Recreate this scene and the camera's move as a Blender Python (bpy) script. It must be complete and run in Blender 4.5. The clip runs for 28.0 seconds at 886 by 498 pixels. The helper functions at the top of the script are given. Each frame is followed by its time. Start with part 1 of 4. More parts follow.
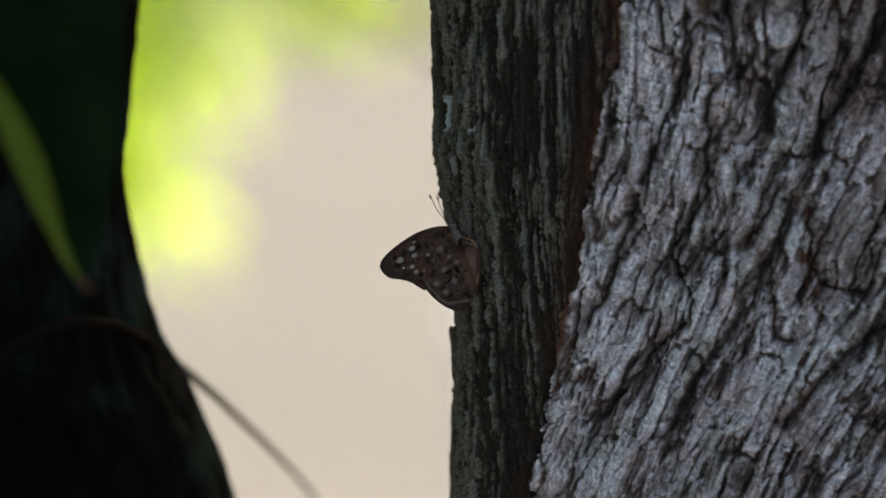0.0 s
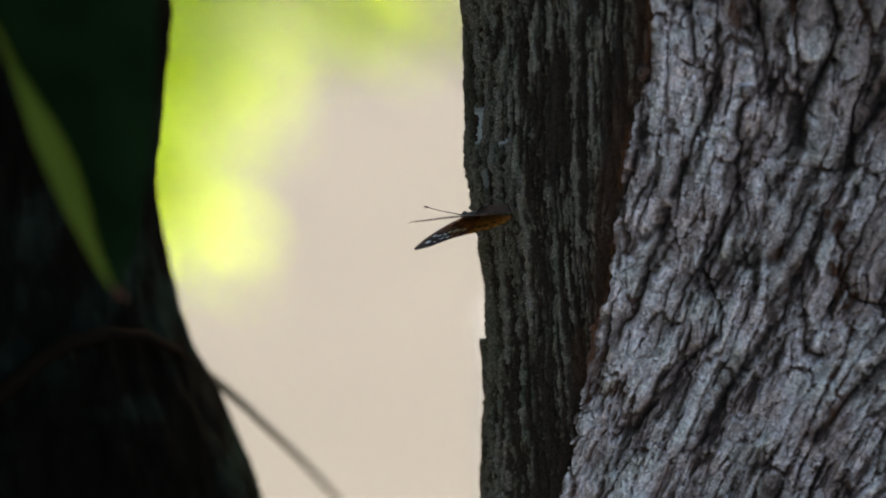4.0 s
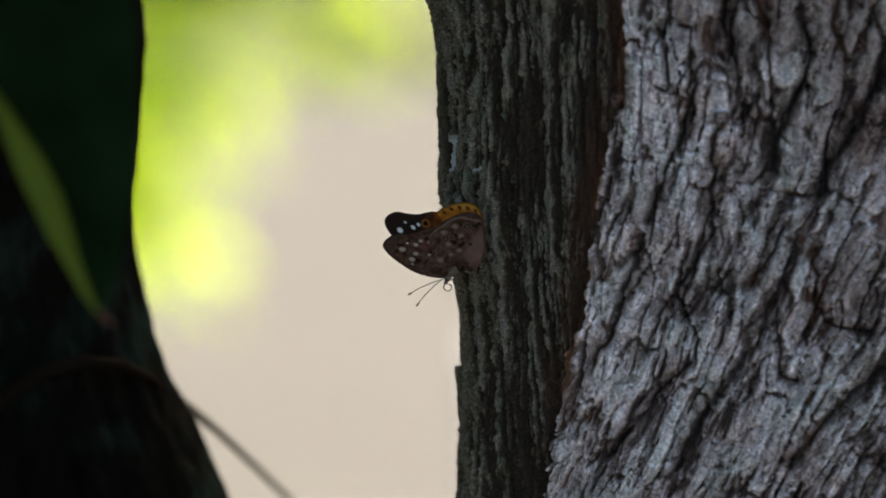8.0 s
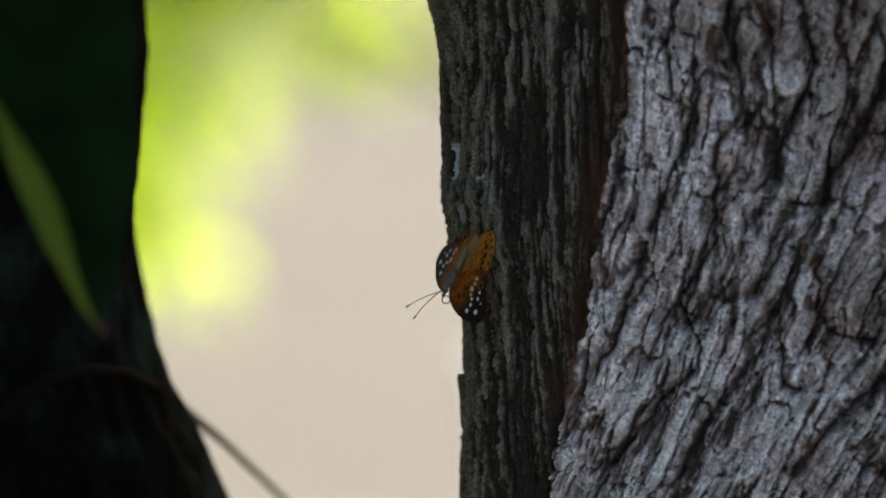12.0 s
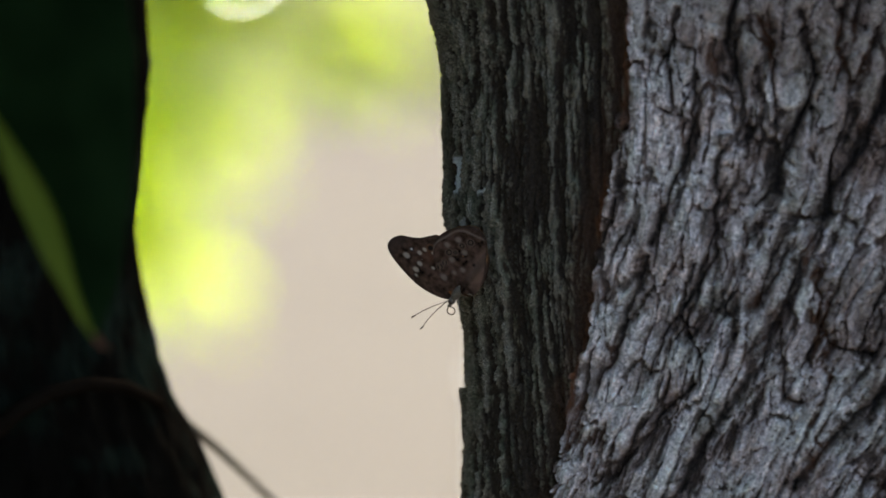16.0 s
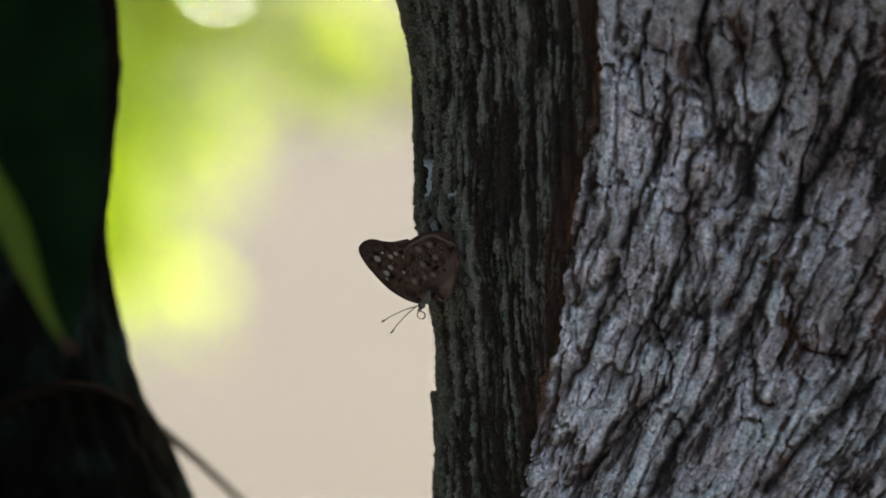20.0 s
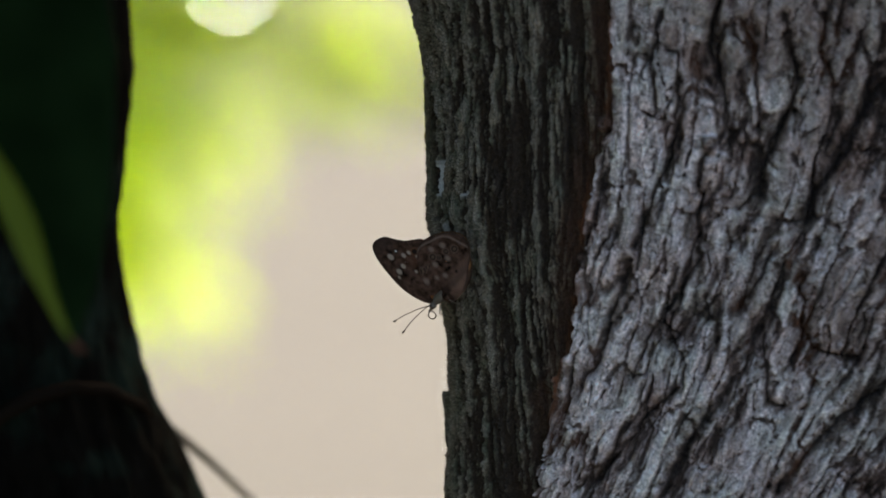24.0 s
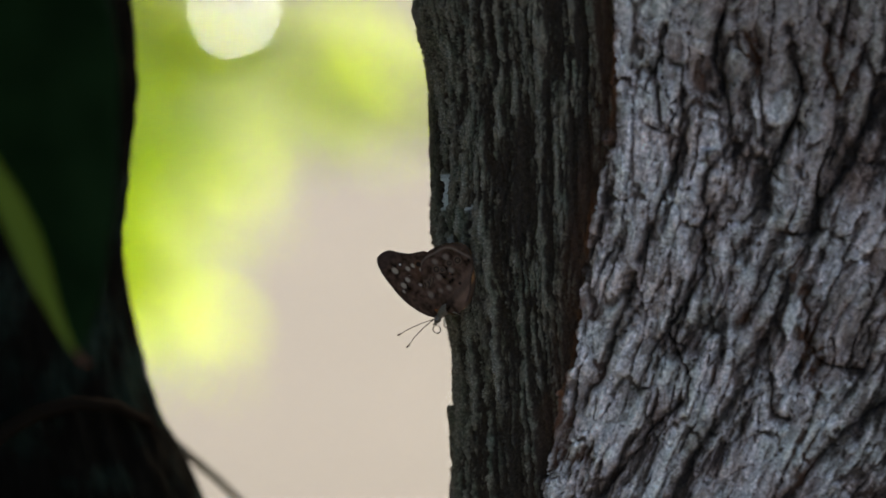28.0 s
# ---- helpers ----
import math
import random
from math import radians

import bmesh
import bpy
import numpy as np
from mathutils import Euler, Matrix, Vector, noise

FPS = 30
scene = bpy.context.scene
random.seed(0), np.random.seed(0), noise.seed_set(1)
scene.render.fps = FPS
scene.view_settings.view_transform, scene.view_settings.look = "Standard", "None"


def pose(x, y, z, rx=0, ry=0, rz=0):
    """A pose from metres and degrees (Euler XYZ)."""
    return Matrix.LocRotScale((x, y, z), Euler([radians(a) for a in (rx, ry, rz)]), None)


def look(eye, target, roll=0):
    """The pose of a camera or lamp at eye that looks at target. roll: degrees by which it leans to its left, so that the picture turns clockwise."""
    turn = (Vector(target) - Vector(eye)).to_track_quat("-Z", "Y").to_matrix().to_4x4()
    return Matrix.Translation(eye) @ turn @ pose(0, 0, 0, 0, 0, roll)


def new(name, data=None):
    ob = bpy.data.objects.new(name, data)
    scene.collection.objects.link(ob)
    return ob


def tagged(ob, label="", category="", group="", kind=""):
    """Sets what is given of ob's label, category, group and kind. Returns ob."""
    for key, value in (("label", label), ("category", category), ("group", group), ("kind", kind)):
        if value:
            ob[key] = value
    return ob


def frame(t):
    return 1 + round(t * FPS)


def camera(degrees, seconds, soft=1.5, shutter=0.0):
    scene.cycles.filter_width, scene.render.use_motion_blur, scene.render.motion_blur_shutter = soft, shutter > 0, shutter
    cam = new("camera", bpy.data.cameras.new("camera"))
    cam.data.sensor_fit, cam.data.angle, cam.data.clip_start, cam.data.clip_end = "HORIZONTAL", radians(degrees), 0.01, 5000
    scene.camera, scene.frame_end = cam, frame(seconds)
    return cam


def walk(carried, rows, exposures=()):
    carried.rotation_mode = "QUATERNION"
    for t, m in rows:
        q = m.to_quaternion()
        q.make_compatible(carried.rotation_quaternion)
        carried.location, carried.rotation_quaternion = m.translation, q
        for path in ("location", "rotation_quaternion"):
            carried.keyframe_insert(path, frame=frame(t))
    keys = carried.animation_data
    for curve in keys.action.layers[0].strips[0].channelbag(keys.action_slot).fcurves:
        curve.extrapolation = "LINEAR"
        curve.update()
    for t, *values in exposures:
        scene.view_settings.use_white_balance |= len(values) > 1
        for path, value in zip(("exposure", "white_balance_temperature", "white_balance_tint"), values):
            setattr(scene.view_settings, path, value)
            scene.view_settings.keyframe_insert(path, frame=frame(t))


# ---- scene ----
# Two-stemmed tree with a butterfly on the bark, sunlit yard and shrub far behind.
# Millimetres round the tree's "mark" point, on the stem at breast height.
MARK = Vector((0.0, 2.18, 1.194))
MM = 0.001
DOWN = math.tan(radians(8.0))  # the path looks down a little: what stands farther back shows higher


def spot_at(x, back, z):
    """The place that lies back millimetres behind the mark on the line of sight to x, z."""
    f = 1 + back / 2180
    return MARK + Vector((x * f, back, z * f - back * DOWN)) * MM


def aim(x, z, t, roll):
    """Camera pose: it looks at a point x, z millimetres from the mark; the holder sways slowly."""
    sway = np.interp(t, (0, 8, 11, 20, 28), (0, 3, 2, 7, 7.5)), np.interp(t, (0, 11, 20, 28), (0, 3, 0, -8))
    return look((sway[0] * MM, 0, 1.5 + sway[1] * MM), MARK + Vector((x * MM, 0, z * MM)), roll)


cam = camera(7.0, 28.0, soft=1.85)
cam.data.dof.use_dof = True
cam.data.dof.focus_distance = 2.238
cam.data.dof.aperture_fstop = 7.2
walk(cam, [
    (0, aim(-0.00, 0.00, 0, 0.00)), (0.5, aim(-6.09, 0.61, 0.5, -0.19)), (1, aim(15.74, -0.87, 1, 0.16)),
    (1.5, aim(17.10, 2.81, 1.5, 0.08)), (2, aim(11.18, -2.61, 2, 0.05)), (2.5, aim(2.35, 0.27, 2.5, 0.05)),
    (3, aim(-7.55, -0.51, 3, 0.15)), (3.5, aim(-8.99, 1.99, 3.5, 0.20)), (5.5, aim(-13.76, 7.09, 5.5, 0.01)),
    (6, aim(-16.13, 12.90, 6, 0.03)), (6.5, aim(-12.10, 5.48, 6.5, 0.13)), (7, aim(-7.17, 9.50, 7, 0.02)),
    (7.5, aim(-3.47, 10.36, 7.5, 0.04)), (8, aim(-1.62, 12.19, 8, -0.09)), (8.5, aim(-5.44, 14.23, 8.5, -0.19)),
    (9, aim(-4.53, 15.33, 9, -0.16)), (9.5, aim(-6.04, 18.16, 9.5, -0.06)), (10, aim(-5.29, 17.68, 10, -0.21)),
    (10.5, aim(-5.61, 15.87, 10.5, -0.04)), (11, aim(-6.48, 18.28, 11, -0.10)), (11.5, aim(-3.25, 17.11, 11.5, 0.00)),
    (12, aim(-2.51, 14.69, 12, -0.04)), (12.5, aim(-4.28, 13.71, 12.5, -0.16)), (14.5, aim(-5.95, 17.68, 14.5, -0.08)),
    (15, aim(-6.22, 16.98, 15, -0.11)), (15.5, aim(-2.00, 14.45, 15.5, -0.06)), (16, aim(-2.86, 18.81, 16, -0.06)),
    (16.5, aim(-2.32, 19.35, 16.5, 0.03)), (17, aim(-0.07, 19.29, 17, -0.04)), (17.5, aim(1.88, 15.97, 17.5, -0.15)),
    (18, aim(5.40, 14.41, 18, 0.02)), (18.5, aim(2.79, 14.41, 18.5, 0.02)), (19, aim(1.17, 16.89, 19, -0.03)),
    (19.5, aim(3.31, 17.25, 19.5, 0.04)), (20, aim(5.95, 19.76, 20, -0.05)), (20.5, aim(4.88, 18.97, 20.5, -0.06)),
    (22.5, aim(4.62, 15.78, 22.5, 0.00)), (23, aim(5.41, 18.97, 23, 0.01)), (23.5, aim(4.81, 17.43, 23.5, -0.08)),
    (24, aim(2.29, 19.77, 24, -0.00)), (24.5, aim(3.03, 20.39, 24.5, -0.04)), (25, aim(1.73, 21.09, 25, 0.00)),
    (25.5, aim(2.06, 17.02, 25.5, 0.07)), (26, aim(0.06, 19.74, 26, -0.13)), (26.5, aim(-1.97, 19.92, 26.5, -0.05)),
    (27, aim(2.51, 24.62, 27, -0.03)), (27.5, aim(3.59, 25.23, 27.5, 0.05)), (28, aim(0.95, 23.97, 28, -0.11))],
    exposures=((0, 1.98), (10, 1.96), (20, 1.93), (28, 1.90)))

# ---- light ----
SUN_TURN, SUN_HIGH = radians(20), radians(40)
world = bpy.data.worlds.new("sky")
scene.world = world
world.use_nodes = True
sky = world.node_tree.nodes.new("ShaderNodeTexSky")
sky.sky_type = "NISHITA"
sky.sun_disc = False
sky.dust_density, sky.air_density, sky.ozone_density = 2.6, 0.9, 0.8
sky.sun_elevation, sky.sun_rotation = SUN_HIGH, SUN_TURN
background = world.node_tree.nodes["Background"]
background.inputs["Strength"].default_value = 0.15
world.node_tree.links.new(sky.outputs[0], background.inputs["Color"])
sun = new("sun", bpy.data.lights.new("sun", "SUN"))
sun.data.energy, sun.data.angle, sun.data.color = 2.0, radians(0.53), (1.0, 0.93, 0.80)
sun_way = Vector((math.sin(SUN_TURN) * math.cos(SUN_HIGH), math.cos(SUN_TURN) * math.cos(SUN_HIGH), math.sin(SUN_HIGH)))
sun.matrix_world = look(sun_way * 30, (0, 0, 0))


# ---- materials ----
class Nodes:
    def __init__(self, name):
        self.material = bpy.data.materials.new(name)
        self.material.use_nodes = True
        self.tree = self.material.node_tree
        self.shader = self.tree.nodes["Principled BSDF"]
        self.output = self.tree.nodes["Material Output"]

    def add(self, kind, **values):
        node = self.tree.nodes.new("ShaderNode" + kind)
        for key, value in values.items():
            node.inputs[key.replace("_", " ")].default_value = value
        return node

    def link(self, a, b):
        self.tree.links.new(a, b)

    def attribute(self, name):
        node = self.tree.nodes.new("ShaderNodeAttribute")
        node.attribute_name = name
        return node

    def coords(self, scale=(1, 1, 1)):
        place = self.add("TexCoord")
        mapping = self.add("Mapping", Scale=scale)
        self.link(place.outputs["Object"], mapping.inputs["Vector"])
        return mapping.outputs[0]

    def noise(self, scale, detail=4, rough=0.55, stretch=(1, 1, 1)):
        node = self.add("TexNoise", Scale=scale, Detail=detail, Roughness=rough)
        self.link(self.coords(stretch), node.inputs["Vector"])
        return node.outputs["Fac"]

    def ramp(self, fac, *stops):
        node = self.add("ValToRGB")
        while len(node.color_ramp.elements) < len(stops):
            node.color_ramp.elements.new(0.5)
        for element, (place, colour) in zip(node.color_ramp.elements, stops):
            element.position = place
            element.color = (*colour, 1) if len(colour) == 3 else colour
        self.link(fac, node.inputs[0])
        return node.outputs[0]

    def mix(self, fac, a, b, how="MIX"):
        node = self.tree.nodes.new("ShaderNodeMix")
        node.data_type, node.blend_type = "RGBA", how
        for value, slot in ((fac, 0), (a, 6), (b, 7)):
            if isinstance(value, (int, float)):
                node.inputs[slot].default_value = value
            elif isinstance(value, tuple):
                node.inputs[slot].default_value = (*value, 1)
            else:
                self.link(value, node.inputs[slot])
        return node.outputs[2]

    def bump(self, height, strength, distance):
        node = self.add("Bump", Strength=strength, Distance=distance)
        self.link(height, node.inputs["Height"])
        self.link(node.outputs[0], self.shader.inputs["Normal"])

    def finish(self, colour, rough=0.8, spec=0.3):
        if isinstance(colour, tuple):
            self.shader.inputs["Base Color"].default_value = (*colour, 1)
        else:
            self.link(colour, self.shader.inputs["Base Color"])
        self.shader.inputs["Roughness"].default_value = rough
        self.shader.inputs["Specular IOR Level"].default_value = spec
        return self.material

    def translucent(self, colour, share):
        """Lets light through a thin sheet."""
        node = self.add("BsdfTranslucent")
        mixer = self.add("MixShader", Fac=share)
        if isinstance(colour, tuple):
            node.inputs["Color"].default_value = (*colour, 1)
        else:
            self.link(colour, node.inputs["Color"])
        self.link(self.shader.outputs[0], mixer.inputs[1])
        self.link(node.outputs[0], mixer.inputs[2])
        self.link(mixer.outputs[0], self.output.inputs["Surface"])


def bark_material():
    """Old weathered grey bark over brown cork; dark mossy furrowed bark on the flank; rust-red torn edges."""
    n = Nodes("bark")
    fine = n.noise(800, 5, 0.65)
    patch = n.noise(70, 4, 0.6)
    blotch = n.noise(330, 5, 0.7)
    speck = n.noise(2600, 3, 0.6)
    plate = n.attribute("plate").outputs["Fac"]
    # low plate values: brown cork, with furrow shade put into the colour
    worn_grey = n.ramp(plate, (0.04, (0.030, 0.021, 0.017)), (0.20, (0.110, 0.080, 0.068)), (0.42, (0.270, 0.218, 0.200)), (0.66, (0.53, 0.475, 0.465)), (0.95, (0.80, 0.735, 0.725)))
    grey = n.mix(1.0, worn_grey, n.ramp(fine, (0.30, (0.58, 0.56, 0.55)), (0.5, (1.0, 1.0, 1.0)), (0.70, (1.36, 1.36, 1.35))), "MULTIPLY")
    grey = n.mix(1.0, grey, n.ramp(speck, (0.35, (0.70, 0.69, 0.68)), (0.62, (1.26, 1.25, 1.24))), "MULTIPLY")
    tone = n.ramp(n.attribute("tone").outputs["Fac"], (0.0, (0.55, 0.49, 0.45)), (0.35, (0.86, 0.84, 0.83)), (0.7, (1.12, 1.12, 1.12)), (1.0, (1.24, 1.24, 1.24)))
    grey = n.mix(1.0, grey, tone, "MULTIPLY")
    grey = n.mix(1.0, grey, n.ramp(blotch, (0.34, (0.62, 0.60, 0.58)), (0.48, (1.0, 1.0, 1.0)), (0.66, (1.28, 1.28, 1.30))), "MULTIPLY")
    hue = n.ramp(patch, (0.36, (0.95, 1.02, 0.97)), (0.52, (1.0, 1.0, 1.0)), (0.68, (0.98, 0.87, 0.80)))
    grey = n.mix(1.0, grey, hue, "MULTIPLY")
    plate = n.ramp(plate, (0.25, (0, 0, 0)), (0.6, (1, 1, 1)))
    mossy = n.ramp(fine, (0.3, (0.058, 0.050, 0.038)), (0.55, (0.205, 0.184, 0.146)), (0.75, (0.43, 0.40, 0.34)))
    green = n.ramp(n.noise(110, 4, 0.65), (0.42, (0, 0, 0)), (0.68, (0.7, 0.7, 0.7)))
    mossy = n.mix(green, mossy, n.ramp(fine, (0.3, (0.040, 0.062, 0.040)), (0.7, (0.13, 0.175, 0.12))))
    # between the flank's ridges: dark bark, the gaps' shade painted in
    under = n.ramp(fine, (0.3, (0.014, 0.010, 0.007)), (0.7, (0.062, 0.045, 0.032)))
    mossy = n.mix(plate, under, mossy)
    worn = n.ramp(n.attribute("plate").outputs["Fac"], (0.55, (0, 0, 0)), (0.95, (0.8, 0.8, 0.8)))
    mossy = n.mix(worn, mossy, n.ramp(speck, (0.35, (0.080, 0.074, 0.06)), (0.68, (0.34, 0.315, 0.265))))
    mossy = n.mix(1.0, mossy, n.ramp(speck, (0.36, (0.66, 0.62, 0.55)), (0.52, (1.10, 1.04, 0.94)), (0.68, (1.65, 1.58, 1.45))), "MULTIPLY")
    colour = n.mix(n.attribute("old").outputs["Fac"], mossy, grey)
    rust = n.ramp(speck, (0.3, (0.085, 0.030, 0.014)), (0.7, (0.33, 0.125, 0.046)))
    colour = n.mix(n.attribute("rust").outputs["Fac"], colour, rust)
    colour = n.mix(n.attribute("lichen").outputs["Fac"], colour, n.ramp(speck, (0.35, (0.52, 0.55, 0.53)), (0.6, (0.80, 0.82, 0.80))))
    n.bump(n.mix(0.6, fine, speck), 1.0, 0.0020)
    return n.finish(colour, 0.85, 0.25)


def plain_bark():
    n = Nodes("shaded_bark")
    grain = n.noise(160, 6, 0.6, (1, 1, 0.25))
    # far blacker than bark: the second stem's deep shade is put into this colour
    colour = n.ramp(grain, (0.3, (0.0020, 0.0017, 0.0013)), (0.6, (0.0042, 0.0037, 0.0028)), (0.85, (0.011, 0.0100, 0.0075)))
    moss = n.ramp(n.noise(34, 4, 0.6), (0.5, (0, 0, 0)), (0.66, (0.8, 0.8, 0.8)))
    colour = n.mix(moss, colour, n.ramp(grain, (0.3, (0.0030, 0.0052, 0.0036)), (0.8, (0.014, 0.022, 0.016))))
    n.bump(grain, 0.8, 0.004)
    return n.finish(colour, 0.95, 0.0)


def leaf_material(name, dark, light, through_colour, share, rough=0.4, spec=0.4):
    n = Nodes(name)
    fac = n.noise(60, 3, 0.5)
    n.finish(n.ramp(fac, (0.3, dark), (0.7, light)), rough, spec)
    n.translucent(through_colour, share)
    return n.material


def ground_material():
    n = Nodes("dry_sandy_ground")
    broad = n.noise(0.9, 4, 0.6)
    fine = n.noise(60, 5, 0.6)
    colour = n.ramp(broad, (0.25, (0.132, 0.112, 0.083)), (0.75, (0.158, 0.136, 0.100)))
    colour = n.mix(0.3, colour, n.ramp(fine, (0.3, (0.078, 0.065, 0.047)), (0.7, (0.187, 0.161, 0.118))))
    n.bump(fine, 0.5, 0.01)
    return n.finish(colour, 0.95, 0.1)


def scale_material():
    """Wing scales, coloured by the pattern laid on the wing's mesh."""
    n = Nodes("wing_scales")
    pattern = n.attribute("pattern").outputs["Color"]
    dust = n.noise(5200, 3, 0.6)
    colour = n.mix(0.35, pattern, n.mix(1.0, pattern, n.ramp(dust, (0.3, (0.55, 0.55, 0.55)), (0.7, (1.4, 1.4, 1.4))), "MULTIPLY"))
    n.finish(colour, 0.8, 0.02)
    n.translucent(colour, 0.03)
    return n.material


def fuzz_material(name, low, high, spec=0.08):
    n = Nodes(name)
    fuzz = n.noise(4200, 3, 0.6)
    n.bump(fuzz, 0.8, 0.0003)
    return n.finish(n.ramp(fuzz, (0.3, low), (0.7, high)), 0.85, spec)


BARK, SHADED_BARK, GROUND, SCALES = bark_material(), plain_bark(), ground_material(), scale_material()
FUZZ = fuzz_material("body_fuzz", (0.046, 0.039, 0.030), (0.150, 0.128, 0.102))
TAN_FUZZ = fuzz_material("abdomen_fuzz", (0.10, 0.062, 0.036), (0.23, 0.15, 0.092))
HORN = fuzz_material("antenna_horn", (0.05, 0.04, 0.03), (0.16, 0.13, 0.10))
LEG = fuzz_material("pale_leg", (0.10, 0.08, 0.06), (0.25, 0.21, 0.16))
CLUB = fuzz_material("antenna_club", (0.02, 0.015, 0.012), (0.06, 0.04, 0.03))
VINE_BARK = fuzz_material("vine_bark", (0.0044, 0.0033, 0.0023), (0.0095, 0.007, 0.0048), 0.0)
TWIG_BARK = fuzz_material("twig_bark", (0.045, 0.04, 0.027), (0.12, 0.107, 0.075))
RUSTY = fuzz_material("withered_leaf", (0.035, 0.014, 0.008), (0.09, 0.035, 0.02))
WHITEWASH = fuzz_material("whitewash", (0.62, 0.60, 0.56), (0.78, 0.77, 0.74))
EYE = Nodes("eye").finish((0.05, 0.035, 0.025), 0.25, 0.5)
# hanging leaf's blade: the shade it hangs in is part of this dark green
LEAF_SHADED = leaf_material("shaded_leaf", (0.0024, 0.0078, 0.0018), (0.0056, 0.0140, 0.0040), (0.008, 0.03, 0.006), 0.10, 0.7, 0.02)
# its turned half: paler underside, plus the light it catches, as colour
LEAF_PALE = leaf_material("lit_leaf_underside", (0.062, 0.086, 0.008), (0.085, 0.110, 0.011), (0.07, 0.11, 0.006), 0.3, 0.7, 0.06)
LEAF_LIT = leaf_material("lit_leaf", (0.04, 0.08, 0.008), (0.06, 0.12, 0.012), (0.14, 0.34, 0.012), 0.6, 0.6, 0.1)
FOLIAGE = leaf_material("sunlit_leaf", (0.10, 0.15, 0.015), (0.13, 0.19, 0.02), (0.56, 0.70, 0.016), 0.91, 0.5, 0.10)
WET_LEAF = Nodes("wet_leaf").finish((0.12, 0.2, 0.03), 0.24, 0.5)
CROWN_LEAF = leaf_material("crown_leaf", (0.03, 0.06, 0.015), (0.06, 0.10, 0.025), (0.12, 0.25, 0.02), 0.35)


# ---- building helpers ----
def mesh_from(name, verts, quads, material, smooth=True):
    me = bpy.data.meshes.new(name)
    verts, quads = np.asarray(verts, np.float32).reshape(-1, 3), np.asarray(quads, np.int32).reshape(-1, 4)
    me.vertices.add(len(verts))
    me.vertices.foreach_set("co", verts.ravel())
    me.loops.add(quads.size)
    me.loops.foreach_set("vertex_index", quads.ravel())
    me.polygons.add(len(quads))
    me.polygons.foreach_set("loop_start", np.arange(0, quads.size, 4, dtype=np.int32))
    me.update(calc_edges=True)
    me.polygons.foreach_set("use_smooth", np.full(len(quads), smooth))
    me.materials.append(material)
    return me


def sheet_quads(rows, cols, wrap=False):
    r, c = np.meshgrid(np.arange(rows - 1), np.arange(cols if wrap else cols - 1), indexing="ij")
    d = (c + 1) % cols
    return np.stack((r * cols + c, r * cols + d, (r + 1) * cols + d, (r + 1) * cols + c), -1).reshape(-1, 4)


def lay(me, name, values):
    me.attributes.new(name, "FLOAT", "POINT").data.foreach_set("value", np.asarray(values, np.float32).ravel())


def child(name, me, parent, label=""):
    ob = new(name, me)
    ob.parent = parent
    return tagged(ob, label)


def tube_mesh(name, points, radii, material, sides=10, closed=True):
    """A tapered limb along a line of points."""
    points = [Vector(p) for p in points]
    verts, rows = [], len(points)
    for i, p in enumerate(points):
        way = (points[min(i + 1, rows - 1)] - points[max(i - 1, 0)]).normalized()
        side = way.cross(Vector((0.31, 0.17, 0.93)) if abs(way.z) < 0.9 else Vector((1, 0.1, 0))).normalized()
        up = side.cross(way)
        for k in range(sides):
            a = 2 * math.pi * k / sides
            verts.append(p + (side * math.cos(a) + up * math.sin(a)) * radii[i])
    quads = [(i * sides + k, (i + 1) * sides + k, (i + 1) * sides + (k + 1) % sides, i * sides + (k + 1) % sides)
             for i in range(rows - 1) for k in range(sides)]
    bm = bmesh.new()
    vs = [bm.verts.new(v) for v in verts]
    for q in quads:
        bm.faces.new([vs[i] for i in q])
    if closed:
        bm.faces.new(vs[:sides])
        bm.faces.new(vs[-sides:][::-1])
    bmesh.ops.recalc_face_normals(bm, faces=bm.faces)
    me = bpy.data.meshes.new(name)
    bm.to_mesh(me)
    bm.free()
    me.polygons.foreach_set("use_smooth", [True] * len(me.polygons))
    me.materials.append(material)
    return me


def scatter(ix, iy, seed):
    h = (ix.astype(np.int64) * 374761393 + iy.astype(np.int64) * 668265263 + seed * 974634777) & 0xFFFFFFFF
    h = ((h ^ (h >> 13)) * 1274126177) & 0xFFFFFFFF
    h = ((h ^ (h >> 15)) * 2246822519) & 0xFFFFFFFF
    return (h ^ (h >> 16)) / 4294967296.0


def ripple(x, y, seed):
    """Smooth noise from -1 to 1."""
    ix, iy = np.floor(x), np.floor(y)
    fx, fy = x - ix, y - iy
    fx, fy = fx * fx * (3 - 2 * fx), fy * fy * (3 - 2 * fy)
    a = scatter(ix, iy, seed) * (1 - fx) + scatter(ix + 1, iy, seed) * fx
    b = scatter(ix, iy + 1, seed) * (1 - fx) + scatter(ix + 1, iy + 1, seed) * fx
    return 2 * (a * (1 - fy) + b * fy) - 1


def rough(x, y, seed, octaves=4, gain=0.5):
    total, size = 0, 1.0
    for k in range(octaves):
        total = total + size * ripple(x * 2 ** k + 17.3 * k, y * 2 ** k - 9.1 * k, seed + k)
        size *= gain
    return total


